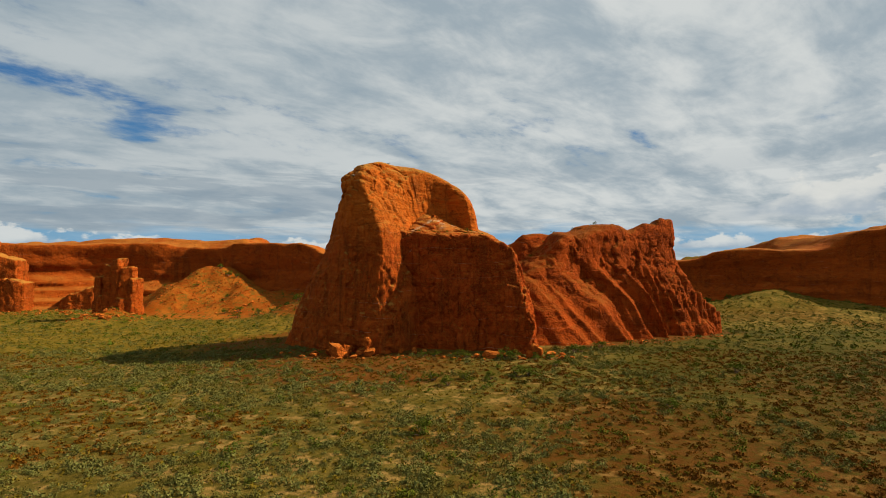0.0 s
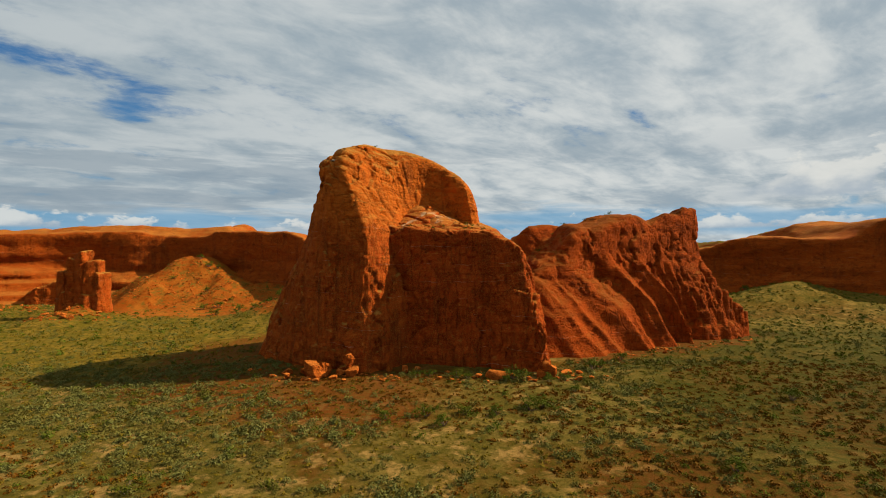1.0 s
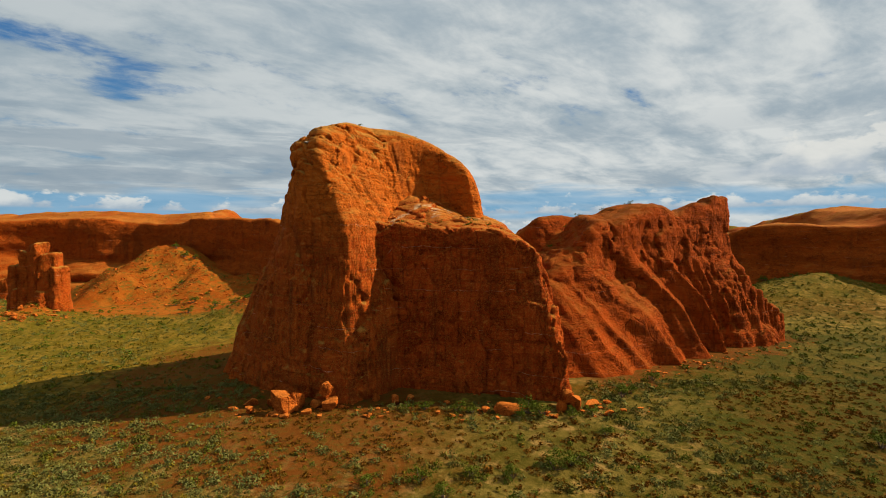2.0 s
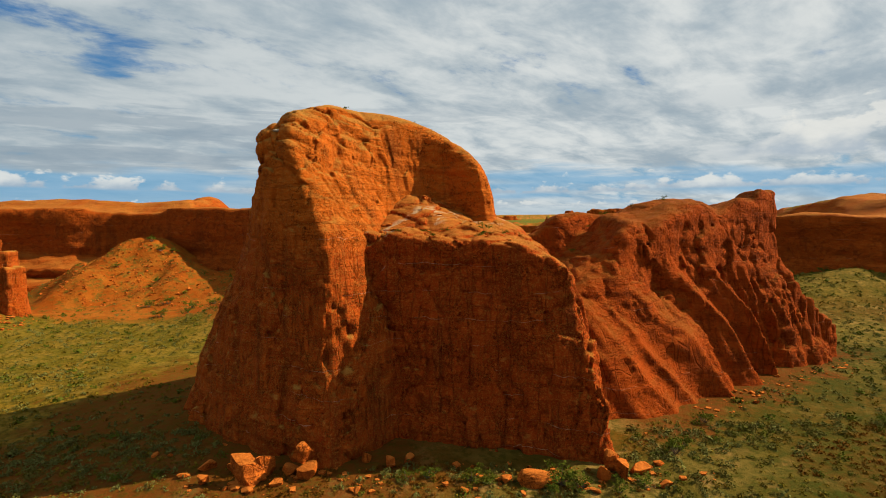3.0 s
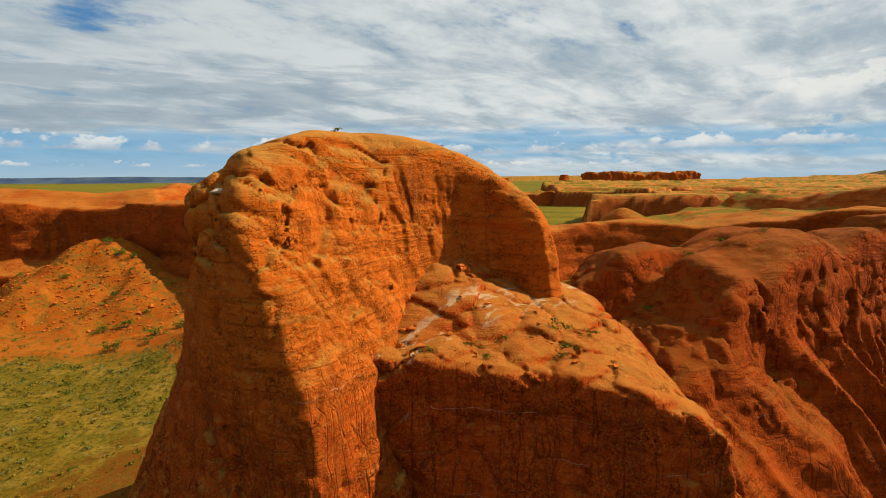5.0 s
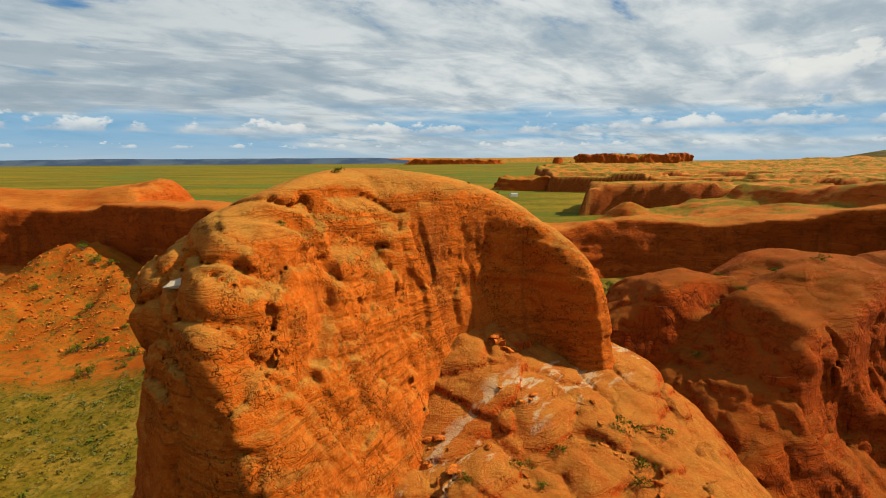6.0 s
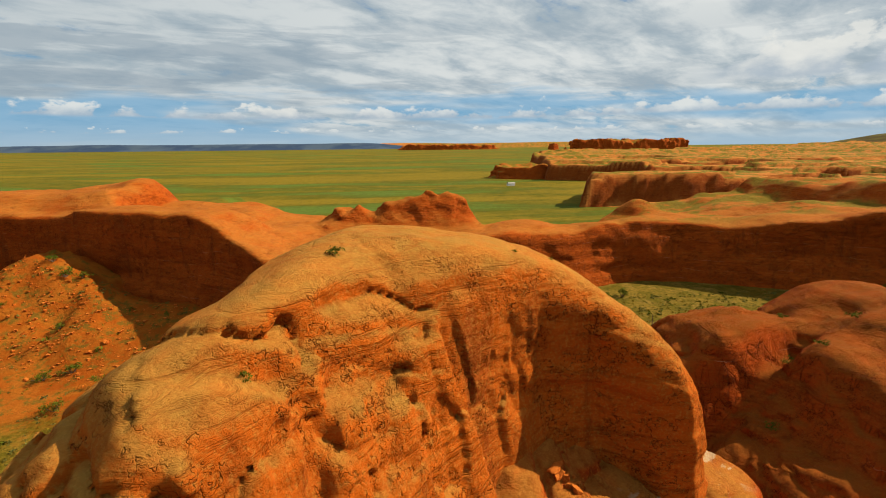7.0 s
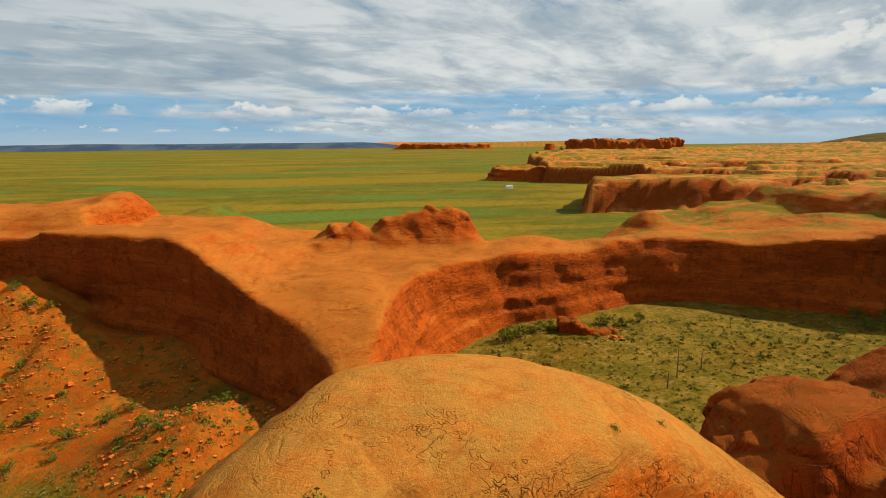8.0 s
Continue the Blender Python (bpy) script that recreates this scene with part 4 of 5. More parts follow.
def far_butte(name, x0, y0, plan, height, step, label):
    """A steep-sided rock of the distance; plan: half sizes across and along."""
    a, b = plan
    xs, ys, zs = axes_of((-a - 12, -b - 12, -3), (a + 12, b + 12, height + 6), step)
    x, y = np.meshgrid(xs, ys, indexing="ij")
    z = zs[None, None, :]
    r = np.sqrt((x / a) ** 2 + (y / b) ** 2)
    side = (r[:, :, None] - 1) * min(a, b) + 0.42 * np.clip(z, 0, None) * (1 - 0.5 * ramp(z, 0, height))
    f = smooth_max(side, z - (height + 0.15 * height * 4 * fbm(x * 0.02 + x0, y * 0.02, x * 0, 3))[:, :, None], 2.0).astype(np.float32)

    def amount(px, py, pz):
        return -fbm(px * 0.06 + x0, py * 0.06, pz * 0.03, 4) * height * 0.3 - fbm(px * 0.01, py * 0.01, pz * 0.3, 2) * 2
    carve(f, xs, ys, zs, height * 0.3 + 3, amount)
    verts, quads = skin(f, (xs[0], ys[0], zs[0]), step)
    ob = mesh_object(name, verts, quads, MESA)
    ob.location = (x0, y0, 0)
    return tagged(ob, label, "butte")


far_butte("sandstone_promontory", 170, 690, (78, 34), 17, 1.5, "low red sandstone promontory above the green plain")
far_butte("small_butte", 345, 1290, (22, 15), 33, 1.5, "small pointed red butte on the plain")
far_butte("small_butte", 440, 1330, (46, 18), 18, 2.0, "low rubbly red butte on the plain")
far_butte("long_butte", 790, 1850, (250, 50), 46, 4.0, "long dark red flat-topped butte near the horizon")
far_butte("distant_mesa", 260, 3300, (330, 60), 30, 6.0, "thin red mesa low on the far plain")


def far_ridges():
    m, n = new_material("far_haze")
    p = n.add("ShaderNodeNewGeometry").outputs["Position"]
    # the blue is distance haze put into the ridge's base colour
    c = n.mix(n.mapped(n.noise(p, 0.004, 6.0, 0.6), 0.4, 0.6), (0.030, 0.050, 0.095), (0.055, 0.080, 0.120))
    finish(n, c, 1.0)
    hill, n = new_material("far_heath")
    p = n.add("ShaderNodeNewGeometry").outputs["Position"]
    finish(n, n.mix(n.mapped(n.noise(p, 0.01, 6.0, 0.6), 0.4, 0.6), (0.050, 0.036, 0.010), (0.075, 0.062, 0.014)), 1.0)
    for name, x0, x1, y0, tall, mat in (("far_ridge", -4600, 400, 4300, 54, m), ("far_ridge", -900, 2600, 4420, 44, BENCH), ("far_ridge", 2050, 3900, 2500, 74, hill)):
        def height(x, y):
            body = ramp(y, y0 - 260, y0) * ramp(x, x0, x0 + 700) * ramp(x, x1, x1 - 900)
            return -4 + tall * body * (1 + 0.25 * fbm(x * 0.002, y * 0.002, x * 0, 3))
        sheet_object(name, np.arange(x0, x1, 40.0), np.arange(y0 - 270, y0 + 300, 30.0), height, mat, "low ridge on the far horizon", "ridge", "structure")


far_ridges()


# ---- fallen rocks ----
def boulder_mesh(seed, flats=9, fine=0.06):
    """An angular block about 1 across, standing on z = 0."""
    rnd = np.random.default_rng(seed)
    bm = bmesh.new()
    bmesh.ops.create_icosphere(bm, subdivisions=3, radius=0.75)
    co = np.array([v.co for v in bm.verts])
    ways = rnd.normal(size=(flats, 3))
    ways /= np.linalg.norm(ways, axis=1)[:, None]
    for w in ways:
        over = co @ w - rnd.uniform(0.25, 0.37)
        co = co - np.clip(over, 0, None)[:, None] * w
    co = co * (1 + fine * 2 * fbm(co[:, 0] * 3 + seed, co[:, 1] * 3, co[:, 2] * 3, 3)[:, None])
    co[:, 2] -= co[:, 2].min() + 0.08
    for v, c in zip(bm.verts, co):
        v.co = c
    me = bpy.data.meshes.new("boulder")
    bm.to_mesh(me)
    bm.free()
    me.materials.append(BOULDER)
    return me


BOULDERS = [boulder_mesh(i, 15 + i % 3, 0.015) for i in range(8)]
LOWER = np.random.default_rng(21)


def level(x, y):
    return float(ground_height(np.array([float(x)]), np.array([float(y)]))[0])


def boulder(x, y, size, kind, turn=(0, 0, 0), sink=0.0, label="angular block of fallen red sandstone on the grass", group="fallen rocks at the butte's foot", lift=0.0):
    ob = new("boulder", BOULDERS[kind % 8])
    ob.matrix_world = pose(x, y, level(x, y) - sink + lift, *turn) @ Matrix.Diagonal((*size, 1))
    return tagged(ob, label, "boulder", group)


for row in ((-18.2, 84.8, (4.6, 2.4, 2.3), 0, (8, 24, 25)), (-16.6, 86.2, (3.2, 2.6, 2.9), 1, (0, -14, 60)), (-19.6, 86.4, (2.0, 1.7, 1.9), 2, (0, 10, 10)),
            (-21.8, 84.6, (1.5, 1.2, 1.2), 3, (0, 0, 70)), (-24.4, 86.0, (1.1, 0.9, 0.7), 4, (0, 0, 0)), (-15.3, 84.0, (1.3, 1.0, 0.8), 5, (0, 0, 30)),
            (-14.6, 86.2, (1.6, 1.3, 1.2), 6, (0, 0, 0)), (-22.9, 87.2, (1.6, 1.1, 1.0), 7, (0, 0, 20)), (-17.2, 83.2, (1.4, 0.9, 0.7), 4, (0, 0, 120)),
            (-5.0, 86.2, (1.4, 1.1, 1.6), 3, (0, 0, 40)), (1.6, 82.4, (0.8, 0.7, 0.6), 6, (0, 0, 0)), (7.8, 83.6, (4.0, 2.0, 1.7), 6, (0, 0, 5)),
            (5.6, 83.8, (1.6, 1.3, 1.1), 2, (0, 0, 80)), (14.6, 84.0, (2.0, 1.6, 1.7), 1, (0, 0, 0)), (16.4, 84.6, (2.8, 2.0, 1.8), 0, (0, 8, 140)),
            (18.0, 85.0, (2.0, 1.5, 1.2), 5, (0, 0, 30)), (15.6, 85.2, (2.2, 1.8, 2.7), 3, (0, 0, 10)), (19.4, 82.8, (1.3, 0.9, 0.7), 7, (0, 0, 0)),
            (12.6, 83.0, (1.1, 0.9, 0.8), 2, (0, 0, 50)), (20.6, 86.4, (1.2, 1.0, 0.8), 4, (0, 0, 0)), (-7.4, 87.6, (1.5, 1.2, 1.3), 1, (0, 0, 25)), (-3.4, 87.4, (1.2, 1.0, 0.9), 5, (0, 0, 75))):
    boulder(*row)
boulder(-12.9, 85.2, (2.0, 1.8, 2.2), 5, (0, 0, 15), 0.1, "rough red boulder bearing an upright sandstone block")
boulder(-13.1, 85.3, (2.0, 1.7, 3.0), 2, (0, 6, 40), 0.0, "upright pale red sandstone block on a boulder", lift=1.5)
for i in range(24):
    t = LOWER.uniform(0, 1)
    x = -30 + 52 * t
    y = 88.6 - 3.4 * math.sin(t * 2.6) + LOWER.uniform(-4.0, 1.2) + (5 if t < 0.15 else 0)
    d = LOWER.uniform(0.3, 0.8)
    boulder(x, y, (d * 1.3, d, d * 0.8), i, (0, 0, LOWER.uniform(0, 360)), 0.05, "small red sandstone rock in the grass")
for i in range(40):
    t = LOWER.uniform(0, 1)
    d = LOWER.uniform(0.2, 0.65)
    boulder(24 + 42 * t + LOWER.uniform(-2, 4), 95 + 26 * t + LOWER.uniform(-2.5, 1.0), (d * 1.3, d, d * 0.8), i, (0, 0, LOWER.uniform(0, 360)), 0.05, "small red sandstone rock under the fin", "fallen rocks at the fin's foot")


# ---- standing towers in front of the mesa ----
def tower(x0, y0, columns, label, seed, stone=ROCK):
    thing = group_of("rock_tower", label, "rock formation", place=(x0, y0, 0))
    for k, (dx, dy, a, b, tall) in enumerate(columns):
        xs, ys, zs = axes_of((dx - a - 4, dy - b - 4, -2), (dx + a + 4, dy + b + 4, tall + 3), 0.45)
        x, y = np.meshgrid(xs, ys, indexing="ij")
        z = zs[None, None, :]
        turn = 0.5 * math.sin(3.1 * k + seed)
        u, v = (x - dx) * math.cos(turn) + (y - dy) * math.sin(turn), (y - dy) * math.cos(turn) - (x - dx) * math.sin(turn)
        side = smooth_max(np.abs(u) - a, np.abs(v) - b, 0.4)[:, :, None] + 0.035 * np.clip(z - 3, 0, None) - 0.02 * np.clip(4 - z, 0, None) ** 2
        f = smooth_max(side, z - tall + 0.45 * math.cos(2.3 * k + seed) * u[:, :, None], 0.5).astype(np.float32)

        def amount(px, py, pz):
            joint, _, proud = seams(px + seed + 9 * k, py, pz, 0.40, 0.10, 6.0, seed)
            _, _, stand = seams(px + seed, py + 9 * k, pz, 0.5, 0.4, 7.0, seed + 1)
            return -0.7 * fbm(px * 0.22 + seed, py * 0.22, pz * 0.06, 3) + 0.3 * joint - 0.5 * proud - 0.25 * stand
        carve(f, xs, ys, zs, 2.2, amount, 0.25)
        solid("column", f, xs, ys, zs, stone, thing)
    return thing


tower(-101, 154, ((-0.2, 0, 2.6, 2.5, 19.6), (-3.0, 0.2, 1.5, 2.4, 17.8), (-5.2, 0.3, 1.6, 2.2, 14.4), (2.9, 0.3, 2.4, 2.5, 17.2), (5.1, 0, 1.7, 2.3, 14.0), (-3.9, -1.4, 1.4, 1.3, 9.0), (1.6, -1.8, 1.8, 1.3, 8.0)), "slender red sandstone tower of split columns above rubble", 4)
tower(-160, 178, ((0, 0, 7.5, 5.5, 22.5), (-10, 2, 6, 5, 25), (8, -1, 4, 4, 13)), "broad red sandstone tower beside the mesa", 7)
tower(-136, 186, ((0, 0, 6.0, 4.0, 8.5), (7, 1, 4, 3, 6.0)), "low broken red rock outcrop under the mesa", 9)
tower(31, 199, ((0, 0, 2.6, 1.8, 4.2), (4.5, -1.2, 3.2, 1.6, 3.2), (-3, 1.5, 2, 2, 5)), "crumbled red rock outcrop at the cliff foot", 12, FIN)
for cx, cy, spread, count in ((-100, 147, 11, 70), (-138, 172, 20, 50), (-158, 170, 9, 30), (33, 195, 6, 20), (-75, 178, 16, 24)):
    for i in range(count):
        a, r = LOWER.uniform(0, math.tau), spread * math.sqrt(LOWER.uniform(0.02, 1))
        d = (0.35 + 1.2 * LOWER.uniform(0, 1) ** 2) * (1.2 - 0.5 * r / spread)
        x, y = cx + r * math.cos(a), cy + 0.55 * r * math.sin(a)
        boulder(x, y, (d * 1.4, d, d * 0.8), i, (0, LOWER.uniform(-20, 20), LOWER.uniform(0, 360)), 0.1, "block of red sandstone rubble", "rubble below the mesa")



def scree():
    """Small stones strewn over the talus, too many to pick apart."""
    rnd = np.random.default_rng(77)
    spots = []
    for cx, cy, rx, ry, count in ((-92, 184, 20, 14, 1500), (-62, 178, 16, 12, 700), (-38, 158, 14, 10, 500), (-101, 149, 13, 7, 500), (-140, 174, 24, 8, 600), (48, 110, 26, 2.5, 60), (0, 84.5, 26, 2.4, 160)):
        a, r = rnd.uniform(0, math.tau, count), np.sqrt(rnd.uniform(0, 1, count))
        x, y = cx + rx * r * np.cos(a), cy + ry * r * np.sin(a)
        if cx == 48:
            y = y + 0.56 * (x - 48) - 2.5
        spots.append(np.stack((x, y, ground_height(x, y)), 1))
    at = np.concatenate(spots)
    corner = np.array([(-1, -1, -0.6), (1, -1, -0.6), (1, 1, -0.6), (-1, 1, -0.6), (-1, -1, 0.6), (1, -1, 0.6), (1, 1, 0.6), (-1, 1, 0.6)])
    size = (0.07 + 0.30 * rnd.uniform(0, 1, len(at)) ** 4)[:, None, None]
    turn = rnd.uniform(0, math.tau, len(at))
    box = corner[None] * size * rnd.uniform(0.55, 1.1, (len(at), 8, 3))
    c, n = np.cos(turn)[:, None], np.sin(turn)[:, None]
    box = np.stack((box[..., 0] * c - box[..., 1] * n, box[..., 0] * n + box[..., 1] * c, box[..., 2]), -1) + at[:, None, :]
    face = np.array([(3, 2, 1, 0), (4, 5, 6, 7), (0, 1, 5, 4), (1, 2, 6, 5), (2, 3, 7, 6), (3, 0, 4, 7)])
    faces = (np.arange(len(at))[:, None, None] * 8 + face[None]).reshape(-1, 4)
    tagged(mesh_object("scree", box.reshape(-1, 3), faces, BOULDER, None, False), "loose red scree strewn over the talus", "stones", kind="stuff")


scree()


# ---- plants ----
def leaf_material(name, a, b, dry):
    m, n = new_material(name)
    where = n.add("ShaderNodeNewGeometry")
    c = n.mix(where.outputs["Random Per Island"], a, b)
    c = n.mix(n.mapped(n.noise(where.outputs["Position"], 0.22, 3.0), 0.48, 0.62, 0.0, 0.75), c, dry)
    finish(n, c, 0.8)
    return m


SAGE = leaf_material("sage_leaves", (0.082, 0.084, 0.017), (0.142, 0.136, 0.038), (0.105, 0.086, 0.015))
GREEN = leaf_material("green_leaves", (0.0521, 0.0739, 0.0059), (0.0882, 0.1025, 0.0092), (0.0773, 0.0756, 0.0067))
STRAW = leaf_material("dry_grass", (0.1596, 0.1092, 0.0101), (0.1134, 0.0823, 0.0067), (0.1260, 0.0857, 0.0076))
RUST = leaf_material("rust_brush", (0.1386, 0.0470, 0.0042), (0.1008, 0.0420, 0.0034), (0.1109, 0.0571, 0.0050))
WOOD, nodes = new_material("grey_wood")
finish(nodes, nodes.mix(nodes.noise(nodes.add("ShaderNodeNewGeometry").outputs["Position"], 3.0), (0.10, 0.065, 0.04), (0.19, 0.13, 0.09)), 0.9)


def clumps(name, centres, radii, leaves, size, tall, rnd, material, parent=None):
    """Leaves strewn through a dome round each centre, all in one mesh."""
    count = len(centres)
    way = rnd.normal(size=(count, leaves, 3))
    way /= np.linalg.norm(way, axis=2)[:, :, None]
    way[:, :, 2] = np.abs(way[:, :, 2]) * tall
    lobes = 0.75 + 0.5 * np.sin(3 * np.arctan2(way[:, :, 1], way[:, :, 0]) + rnd.uniform(0, 6, (count, 1)))[:, :, None] ** 2 * 0.8
    spot = centres[:, None, :] + way * lobes * rnd.uniform(0.45, 1, (count, leaves, 1)) * radii[:, None, None]
    out = way + 0.75 * rnd.normal(size=(count, leaves, 3))
    u = np.cross(out, rnd.normal(size=(count, leaves, 3)))
    u /= np.linalg.norm(u, axis=2)[:, :, None] + 1e-9
    v = np.cross(out, u)
    v /= np.linalg.norm(v, axis=2)[:, :, None] + 1e-9
    half = size * radii[:, None, None] * rnd.uniform(0.6, 1.3, (count, leaves, 1))
    blade = np.stack((spot - u * half, spot + v * half, spot + u * half), 2).reshape(-1, 3)
    return mesh_object(name, blade, np.arange(len(blade)).reshape(-1, 3), material, parent, False)


FOOT = [np.array(c, float) for c in (
    [(-38, 119), (-31, 102), (-21, 91), (-14, 87), (0, 88), (15, 86), (20, 95), (32, 99.5), (47, 110), (61, 119), (70, 124), (70, 130), (56, 139), (30, 145), (0, 130), (-28, 129)],
    [(-260, 130), (-200, 160), (-160, 180), (-116, 198), (-76, 197), (-60, 191), (-39, 174), (-27, 161), (-21, 128), (-4, 126), (-3, 165), (0, 189), (13, 204), (30, 210), (62, 214), (92, 209), (105, 201), (118, 190), (137, 175), (260, 122), (260, 400), (-260, 400)])]


def bare_slope(x, y):
    """The red slope under the talus, where little grows."""
    return ramp(y, 150, 160) * ramp(x, -42, -56) * ramp(x, -124, -104)


def open_ground(count, x0, x1, y0, y1, rnd, keep):
    """Random places on the valley floor, thinned by keep(x, y)."""
    x, y = rnd.uniform(x0, x1, count), rnd.uniform(y0, y1, count)
    ok = (rnd.uniform(0, 1, count) < keep(x, y) * (1 - 0.8 * bare_slope(x, y))) & (np.abs(x) < 30 + 0.98 * y)
    for corners in FOOT:
        ok &= outline(x, y, corners) > 0.8
    x, y = x[ok], y[ok]
    return np.stack((x, y, ground_height(x, y)), 1)


def rusty(x, y):
    """Where the rust-coloured brush grows."""
    # extra brush on the right darkens the ground as the cloud's shadow does
    n = fbm(x * 0.028 + 3.1, y * 0.040, x * 0, 4) + np.maximum(0.50 * ramp(x, 0, 22) * ramp(y, 76, 52), 0.34 * ramp(x, 22, 45) * ramp(y, 108, 88))
    return ramp(n, 0.14, 0.24)


def patchy(x, y):
    return ramp(fbm(x * 0.05, y * 0.07 + 7, x * 0, 4), -0.55, 0.15)


def plants():
    rnd = np.random.default_rng(5)
    bare = lambda x, y: 1 - 0.85 * np.exp(-(((x - 6) / 14) ** 2 + ((y - 77) / 3.5) ** 2))
    for name, count, box, leaves, size, tall, lo, hi, mat, keep, label in (
        ("sagebrush", 9400, (-80, 85, 24, 62), 84, 0.155, 0.85, 0.28, 0.86, SAGE, lambda x, y: 0.9 * patchy(x, y) * (1 - 0.75 * rusty(x, y)), "grey-green sagebrush scattered over the valley floor"),
        ("sagebrush", 12500, (-105, 110, 62, 96), 42, 0.20, 0.85, 0.28, 0.90, SAGE, lambda x, y: 0.9 * patchy(x, y) * (1 - 0.75 * rusty(x, y)) * bare(x, y), "grey-green sagebrush scattered over the valley floor"),
        ("sagebrush", 18000, (-190, 200, 96, 206), 20, 0.29, 0.8, 0.30, 0.75, SAGE, lambda x, y: 0.8 * patchy(x, y) * (1 - 0.5 * ramp(y, 145, 165) * ramp(x, -10, 5)), "grey-green sagebrush scattered over the valley floor"),
        ("green_scrub", 5200, (-100, 110, 24, 96), 70, 0.17, 1.0, 0.25, 0.78, GREEN, lambda x, y: 0.45 * patchy(x + 50, y) * bare(x, y), "fresh green scrub among the sagebrush"),
        ("green_scrub", 6000, (-190, 200, 96, 206), 20, 0.34, 0.9, 0.4, 0.95, GREEN, lambda x, y: 0.5 * patchy(x + 50, y), "fresh green scrub among the sagebrush"),
        ("rust_brush", 15000, (-100, 110, 24, 96), 26, 0.28, 0.6, 0.22, 0.6, RUST, lambda x, y: rusty(x, y), "low rust-brown brush in patches on the valley floor"),
        ("dry_grass", 22000, (-190, 200, 94, 206), 9, 0.42, 0.8, 0.25, 0.6, STRAW, lambda x, y: 0.8 * patchy(x + 20, y + 30) * np.maximum(0.35 + 0.65 * ramp(x, 15, -25), ramp(y, 145, 165)), "dry yellow grass tufts on sandy soil"),
        ("dry_grass", 15000, (-100, 110, 24, 96), 14, 0.42, 1.1, 0.15, 0.38, STRAW, lambda x, y: 0.8 * (1 - 0.6 * rusty(x, y)) * bare(x, y), "dry yellow grass tufts on sandy soil"),
    ):
        at = open_ground(count, *box, rnd, keep)
        r = lo + (hi - lo) * rnd.uniform(0, 1, len(at)) ** 2.2
        tagged(clumps(name, at, r, leaves, size, tall, rnd, mat), label, "shrubs", kind="stuff")


plants()


def bush_meshes(seed):
    """One bush of about 1 m radius: stems and foliage."""
    rnd = np.random.default_rng(seed)
    knots = rnd.normal(size=(16, 3)) * (0.46, 0.46, 0.26) + (0, 0, 0.62)
    crown = clumps("foliage", knots, rnd.uniform(0.25, 0.46, 16), 46, 0.20, 1.0, rnd, GREEN)
    bm = bmesh.new()
    for k in knots[:7]:
        way = Vector(k) - Vector((0, 0, -0.1))
        turn = way.to_track_quat("Z", "Y").to_matrix().to_4x4()
        bmesh.ops.create_cone(bm, segments=5, radius1=0.05, radius2=0.015, depth=way.length, matrix=Matrix.Translation(Vector((0, 0, -0.1)) + way / 2) @ turn)
    me = bpy.data.meshes.new("stem")
    bm.to_mesh(me)
    bm.free()
    me.materials.append(WOOD)
    return crown, new("stem", me)


def bushes():
    rnd = np.random.default_rng(8)
    models = []
    for k in range(5):
        thing = new("bush")
        for part in bush_meshes(40 + k):
            part.parent = thing
        models.append(thing)
    spots = [(12.3, 71.6, 1.5), (10.6, 71.0, 1.2), (-1.5, 69.4, 1.3), (3.0, 70.0, 1.0), (0.6, 66.6, 1.2), (-6.0, 68.8, 1.0), (6.6, 69.6, 1.0), (17.5, 77.5, 0.9), (10.5, 83.4, 1.7), (12.0, 82.6, 1.5), (9.4, 82.0, 1.0),
             (2.6, 84.0, 1.2), (4.0, 83.6, 1.1), (-1.5, 84.6, 1.1), (-3.4, 84.4, 0.9), (17.8, 82.8, 1.1), (15.2, 82.0, 1.0), (23.4, 88.6, 1.4), (25.0, 90.0, 1.1), (30.5, 96.0, 1.3), (-74.5, 169.2, 1.7), (-70.5, 171.0, 1.9),
             (-62.0, 166.6, 1.9), (-58.0, 169.5, 1.8), (-55.5, 172.5, 1.6), (-66.0, 159.0, 1.8), (-60.5, 161.0, 1.2), (-88.0, 196.0, 1.5), (-84.0, 193.5, 1.8), (-81.0, 194.0, 1.7), (-79.0, 182.0, 1.2), (-92.0, 185.0, 1.1),
             (-47.0, 160.0, 1.8), (-44.0, 158.0, 1.6), (-42.0, 152.0, 1.5), (-38.0, 166.0, 1.6), (16.0, 198.0, 2.6), (12.0, 196.0, 2.4), (20.0, 200.0, 2.3), (24.0, 201.0, 2.0), (38.0, 203.0, 2.2), (42.0, 201.5, 2.0), (47.0, 204.0, 1.7),
             (50.0, 47.0, 1.2), (38.0, 40.0, 1.1), (-2.0, 47.0, 1.3), (-24.0, 52.0, 1.1), (25.0, 55.0, 1.1), (44.0, 75.0, 1.4), (52.0, 96.0, 1.3), (86.0, 190.0, 2.0), (95.0, 192.0, 2.4), (104.0, 196.0, 2.6), (99.0, 199.0, 2.2), (112.0, 194.0, 2.0), (120.0, 190.0, 1.8)]
    for x, y, r in spots:
        m = models[int(rnd.integers(5))]
        ob = copy_thing(m, pose(x, y, level(x, y), 0, 0, rnd.uniform(0, 360)) @ Matrix.Diagonal((r, r, r * rnd.uniform(0.75, 1.0), 1)))
        tagged(ob, "dense dark green desert bush on the ground", "bush", "bushes in the valley")
    for m in models:
        for part in list(m.children):
            bpy.data.objects.remove(part)
        bpy.data.objects.remove(m)


bushes()


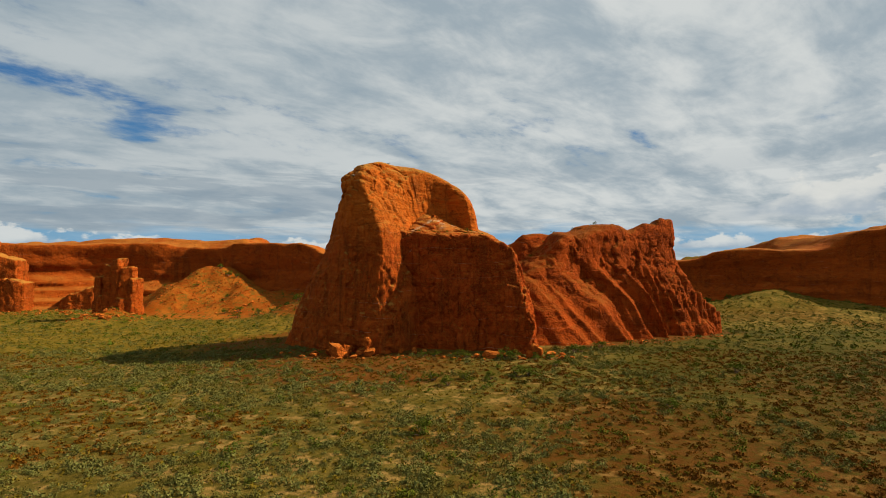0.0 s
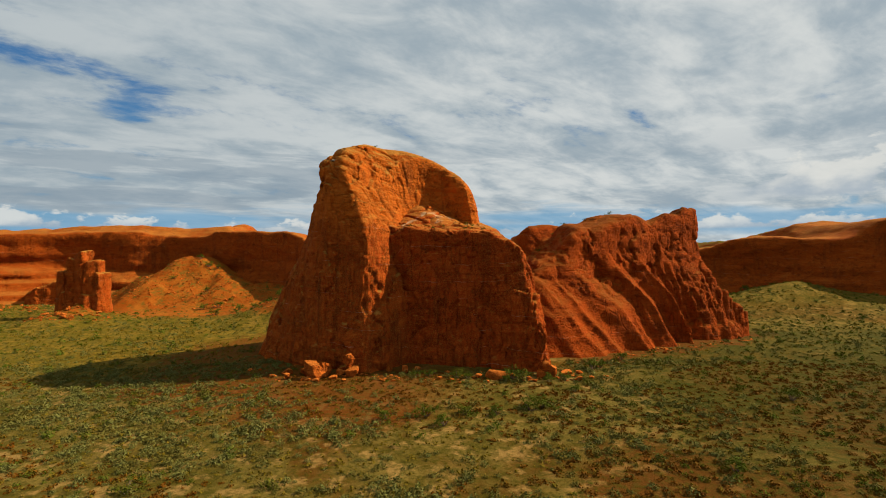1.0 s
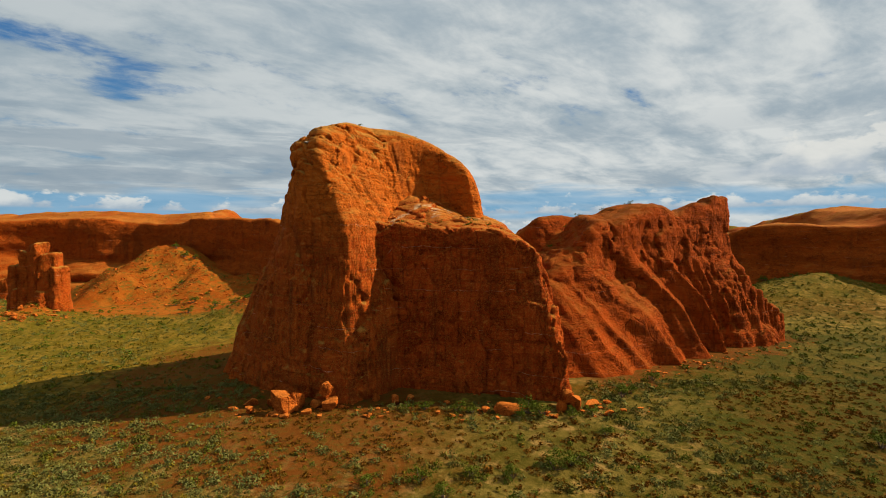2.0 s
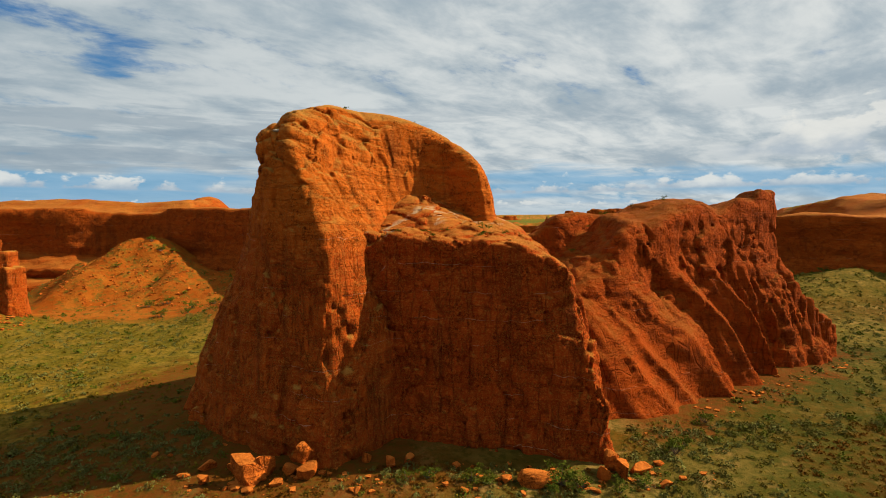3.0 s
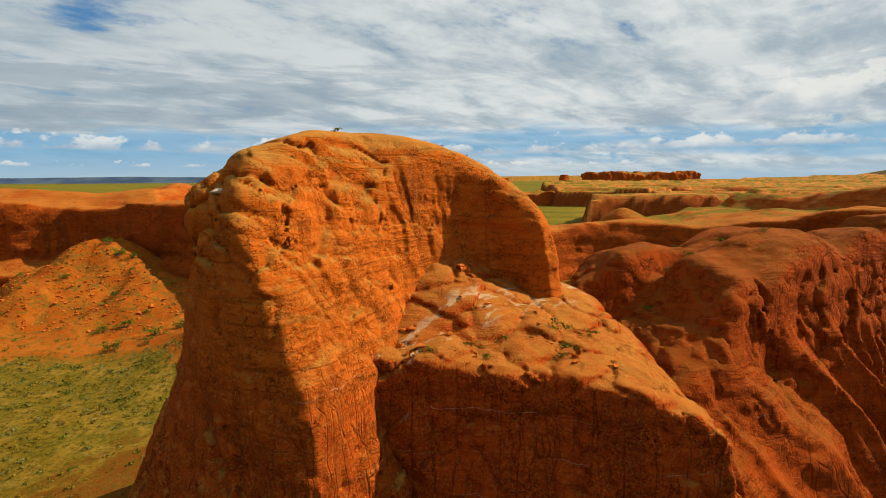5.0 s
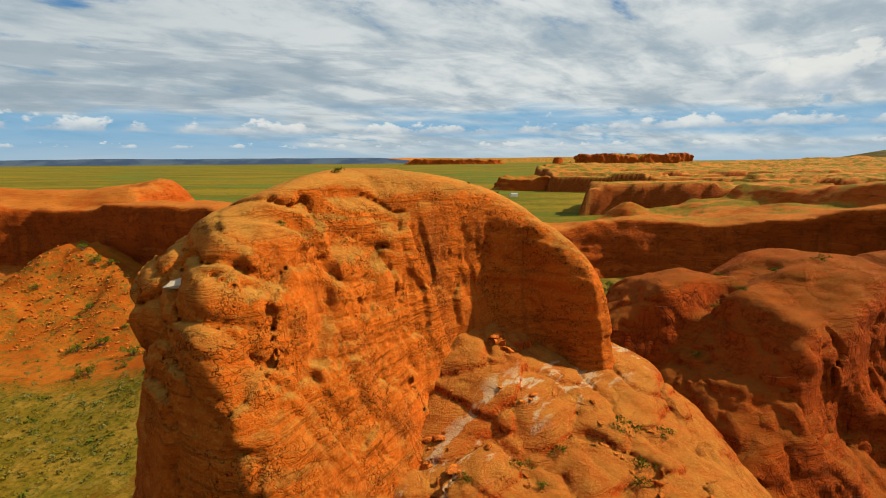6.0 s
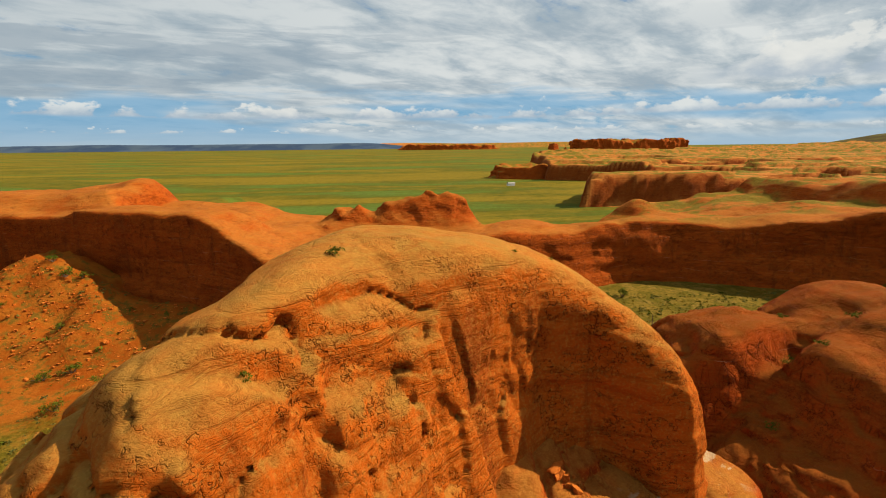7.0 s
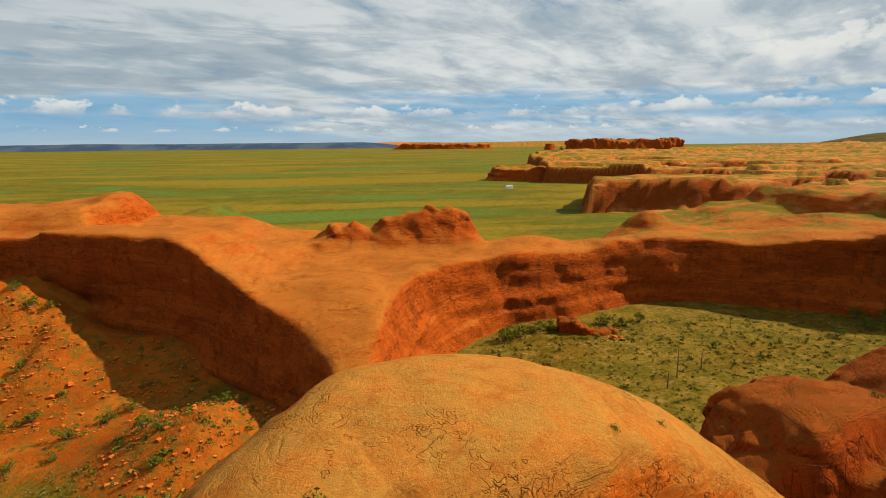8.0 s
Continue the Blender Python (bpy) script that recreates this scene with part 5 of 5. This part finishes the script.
# ---- plants and loose things on the rock ----
def lands(ob, x, y):
    """Height of a rock's surface at x, y."""
    undo = ob.matrix_world.inverted()
    hit, spot, _, _ = ob.ray_cast(undo @ Vector((x, y, 80)), Vector((0, 0, -1)))
    return (ob.matrix_world @ spot).z if hit else 0.0


def on_rock():
    bpy.context.view_layer.update()
    rnd = np.random.default_rng(31)
    pieces = {o.name: o for o in bpy.data.objects}
    for host, x, y, r in (("head", -11.5, 103.2, 0.42), ("head", -3.2, 107.0, 0.20), ("shelf_block", 5.0, 98.2, 0.8), ("shelf_block", 4.2, 94.6, 0.45), ("shelf_block", 5.0, 95.6, 0.5), ("shelf_block", -1.8, 95.6, 0.5), ("shelf_block", -0.8, 94.4, 0.4),
                          ("shelf_block", 0.6, 96.6, 0.45), ("shelf_block", 7.6, 98.4, 0.5), ("shelf_block", -4.6, 94.6, 0.35), ("ridge", 25.0, 122.0, 0.7), ("ridge", 27.0, 121.0, 0.6), ("ridge", 33.0, 124.0, 0.6),
                          ("ridge", 21.0, 118.0, 0.6), ("ridge", 38.0, 124.0, 0.7), ("ridge", 29.0, 128.0, 0.5), ("head", -1.0, 108.4, 0.16), ("head", -13.4, 97.0, 0.3)):
        thing = new("rock_shrub")
        thing.matrix_world = pose(x, y, lands(pieces[host], x, y) - 0.05)
        knots = rnd.normal(size=(7, 3)) * (0.5 * r, 0.5 * r, 0.2 * r) + (0, 0, 0.35 * r)
        clumps("foliage", knots, np.full(7, 0.55 * r), 26, 0.22, 0.9, rnd, GREEN, thing)
        tagged(thing, "small green shrub rooted in a crack of the rock", "shrub", "shrubs on the rock")
    for i in range(26):
        x, y = rnd.uniform(-7, 9), rnd.uniform(93.5, 101)
        d = rnd.uniform(0.2, 0.55)
        ob = new("loose_stone", BOULDERS[i % 8])
        ob.matrix_world = pose(x, y, lands(pieces["shelf_block"], x, y) - 0.04, 0, 0, rnd.uniform(0, 360)) @ Matrix.Diagonal((d * 1.4, d, d * 0.6, 1))
        tagged(ob, "loose red stone lying on the shelf", "stone", "stones on the shelf")
    for cx, cy in ((-1.5, 103.4), (-6.7, 96.9), (-9.2, 93.9)):
        for i in range(11):
            x, y = cx + rnd.normal() * 0.45, cy + rnd.normal() * 0.45
            d = rnd.uniform(0.18, 0.75)
            ob = new("loose_stone", BOULDERS[i % 8])
            ob.matrix_world = pose(x, y, lands(pieces["shelf_block"], x, y) - 0.06, 0, rnd.uniform(-15, 15), rnd.uniform(0, 360)) @ Matrix.Diagonal((d * 1.3, d, d * 0.9, 1))
            tagged(ob, "broken red stone in a small pile against the rock", "stone", "stone piles on the shelf")
    # a bleached slab on the brow of the head
    bleached, n = new_material("bleached_sandstone")
    finish(n, n.mix(n.noise(n.add("ShaderNodeNewGeometry").outputs["Position"], 4.0, 6.0, 0.65), (0.30, 0.23, 0.16), (0.44, 0.37, 0.29)), 0.9, n.noise(n.add("ShaderNodeNewGeometry").outputs["Position"], 7.0, 6.0, 0.7), 0.4, 0.05)
    me = BOULDERS[3].copy()
    me.materials[0] = bleached
    ob = new("rock_slab", me)
    ob.matrix_world = pose(-16.9, 93.4, lands(pieces["head"], -16.9, 93.4) - 0.12, 14, -6, 20) @ Matrix.Diagonal((2.0, 0.8, 0.4, 1))
    tagged(ob, "thin bleached grey sandstone slab on the butte's brow", "rock")


on_rock()


def dead_tree(x, y, tall, seed):
    rnd = np.random.default_rng(seed)
    thing = group_of("dead_tree", "bare grey dead tree standing in the scrub", "tree", "dead trees in the bowl", place=(x, y, level(x, y)))
    limbs = [((0, 0, -0.2), (rnd.uniform(-0.3, 0.3), rnd.uniform(-0.3, 0.3), tall), 0.14)]
    for k in range(5):
        h = tall * rnd.uniform(0.35, 0.85)
        a = rnd.uniform(0, math.tau)
        limbs.append(((0, 0, h), (1.1 * math.cos(a), 1.1 * math.sin(a), h + rnd.uniform(0.3, 1.0)), 0.05))
    for k, (p, q, r) in enumerate(limbs):
        bm = bmesh.new()
        way = Vector(q) - Vector(p)
        bmesh.ops.create_cone(bm, segments=7, radius1=r, radius2=r * 0.35, depth=way.length, cap_ends=True, matrix=Matrix.Translation((Vector(p) + Vector(q)) / 2) @ way.to_track_quat("Z", "Y").to_matrix().to_4x4())
        me = bpy.data.meshes.new("limb")
        bm.to_mesh(me)
        bm.free()
        me.materials.append(WOOD)
        new("branch" if k else "trunk", me).parent = thing


dead_tree(41, 176, 5.5, 1)
dead_tree(37, 172, 3.0, 2)
dead_tree(47, 178, 3.4, 3)


def box_mesh(bm, lo, hi):
    bmesh.ops.create_cube(bm, size=1.0, matrix=Matrix.Translation([(a + b) / 2 for a, b in zip(lo, hi)]) @ Matrix.Diagonal([b - a for a, b in zip(lo, hi)] + [1.0]))


def cabin(x, y, turn):
    """A small white house far out on the plain."""
    paint, n = new_material("white_paint")
    finish(n, n.mix(n.noise(n.add("ShaderNodeNewGeometry").outputs["Position"], 1.5), (0.70, 0.68, 0.64), (0.80, 0.79, 0.76)), 0.7)
    slate, n = new_material("grey_roofing")
    finish(n, n.mix(n.noise(n.add("ShaderNodeNewGeometry").outputs["Position"], 2.5), (0.25, 0.24, 0.23), (0.34, 0.32, 0.30)), 0.8)
    thing = group_of("cabin", "small white cabin on the green plain", "house", place=(x, y, level(x, y)))
    thing.matrix_world = pose(x, y, level(x, y) - 0.1, 0, 0, turn)
    bm = bmesh.new()
    box_mesh(bm, (-3.6, -2.0, 0), (3.6, 2.0, 2.6))
    me = bpy.data.meshes.new("wall")
    bm.to_mesh(me)
    bm.free()
    me.materials.append(paint)
    new("wall", me).parent = thing
    bm = bmesh.new()
    box_mesh(bm, (-3.9, -2.3, 2.6), (3.9, 2.3, 2.9))
    for v in bm.verts:
        if v.co.z > 2.8:
            v.co.y *= 0.12
            v.co.z = 3.7
    me = bpy.data.meshes.new("roof")
    bm.to_mesh(me)
    bm.free()
    me.materials.append(slate)
    new("roof", me).parent = thing


cabin(94, 575, 15)
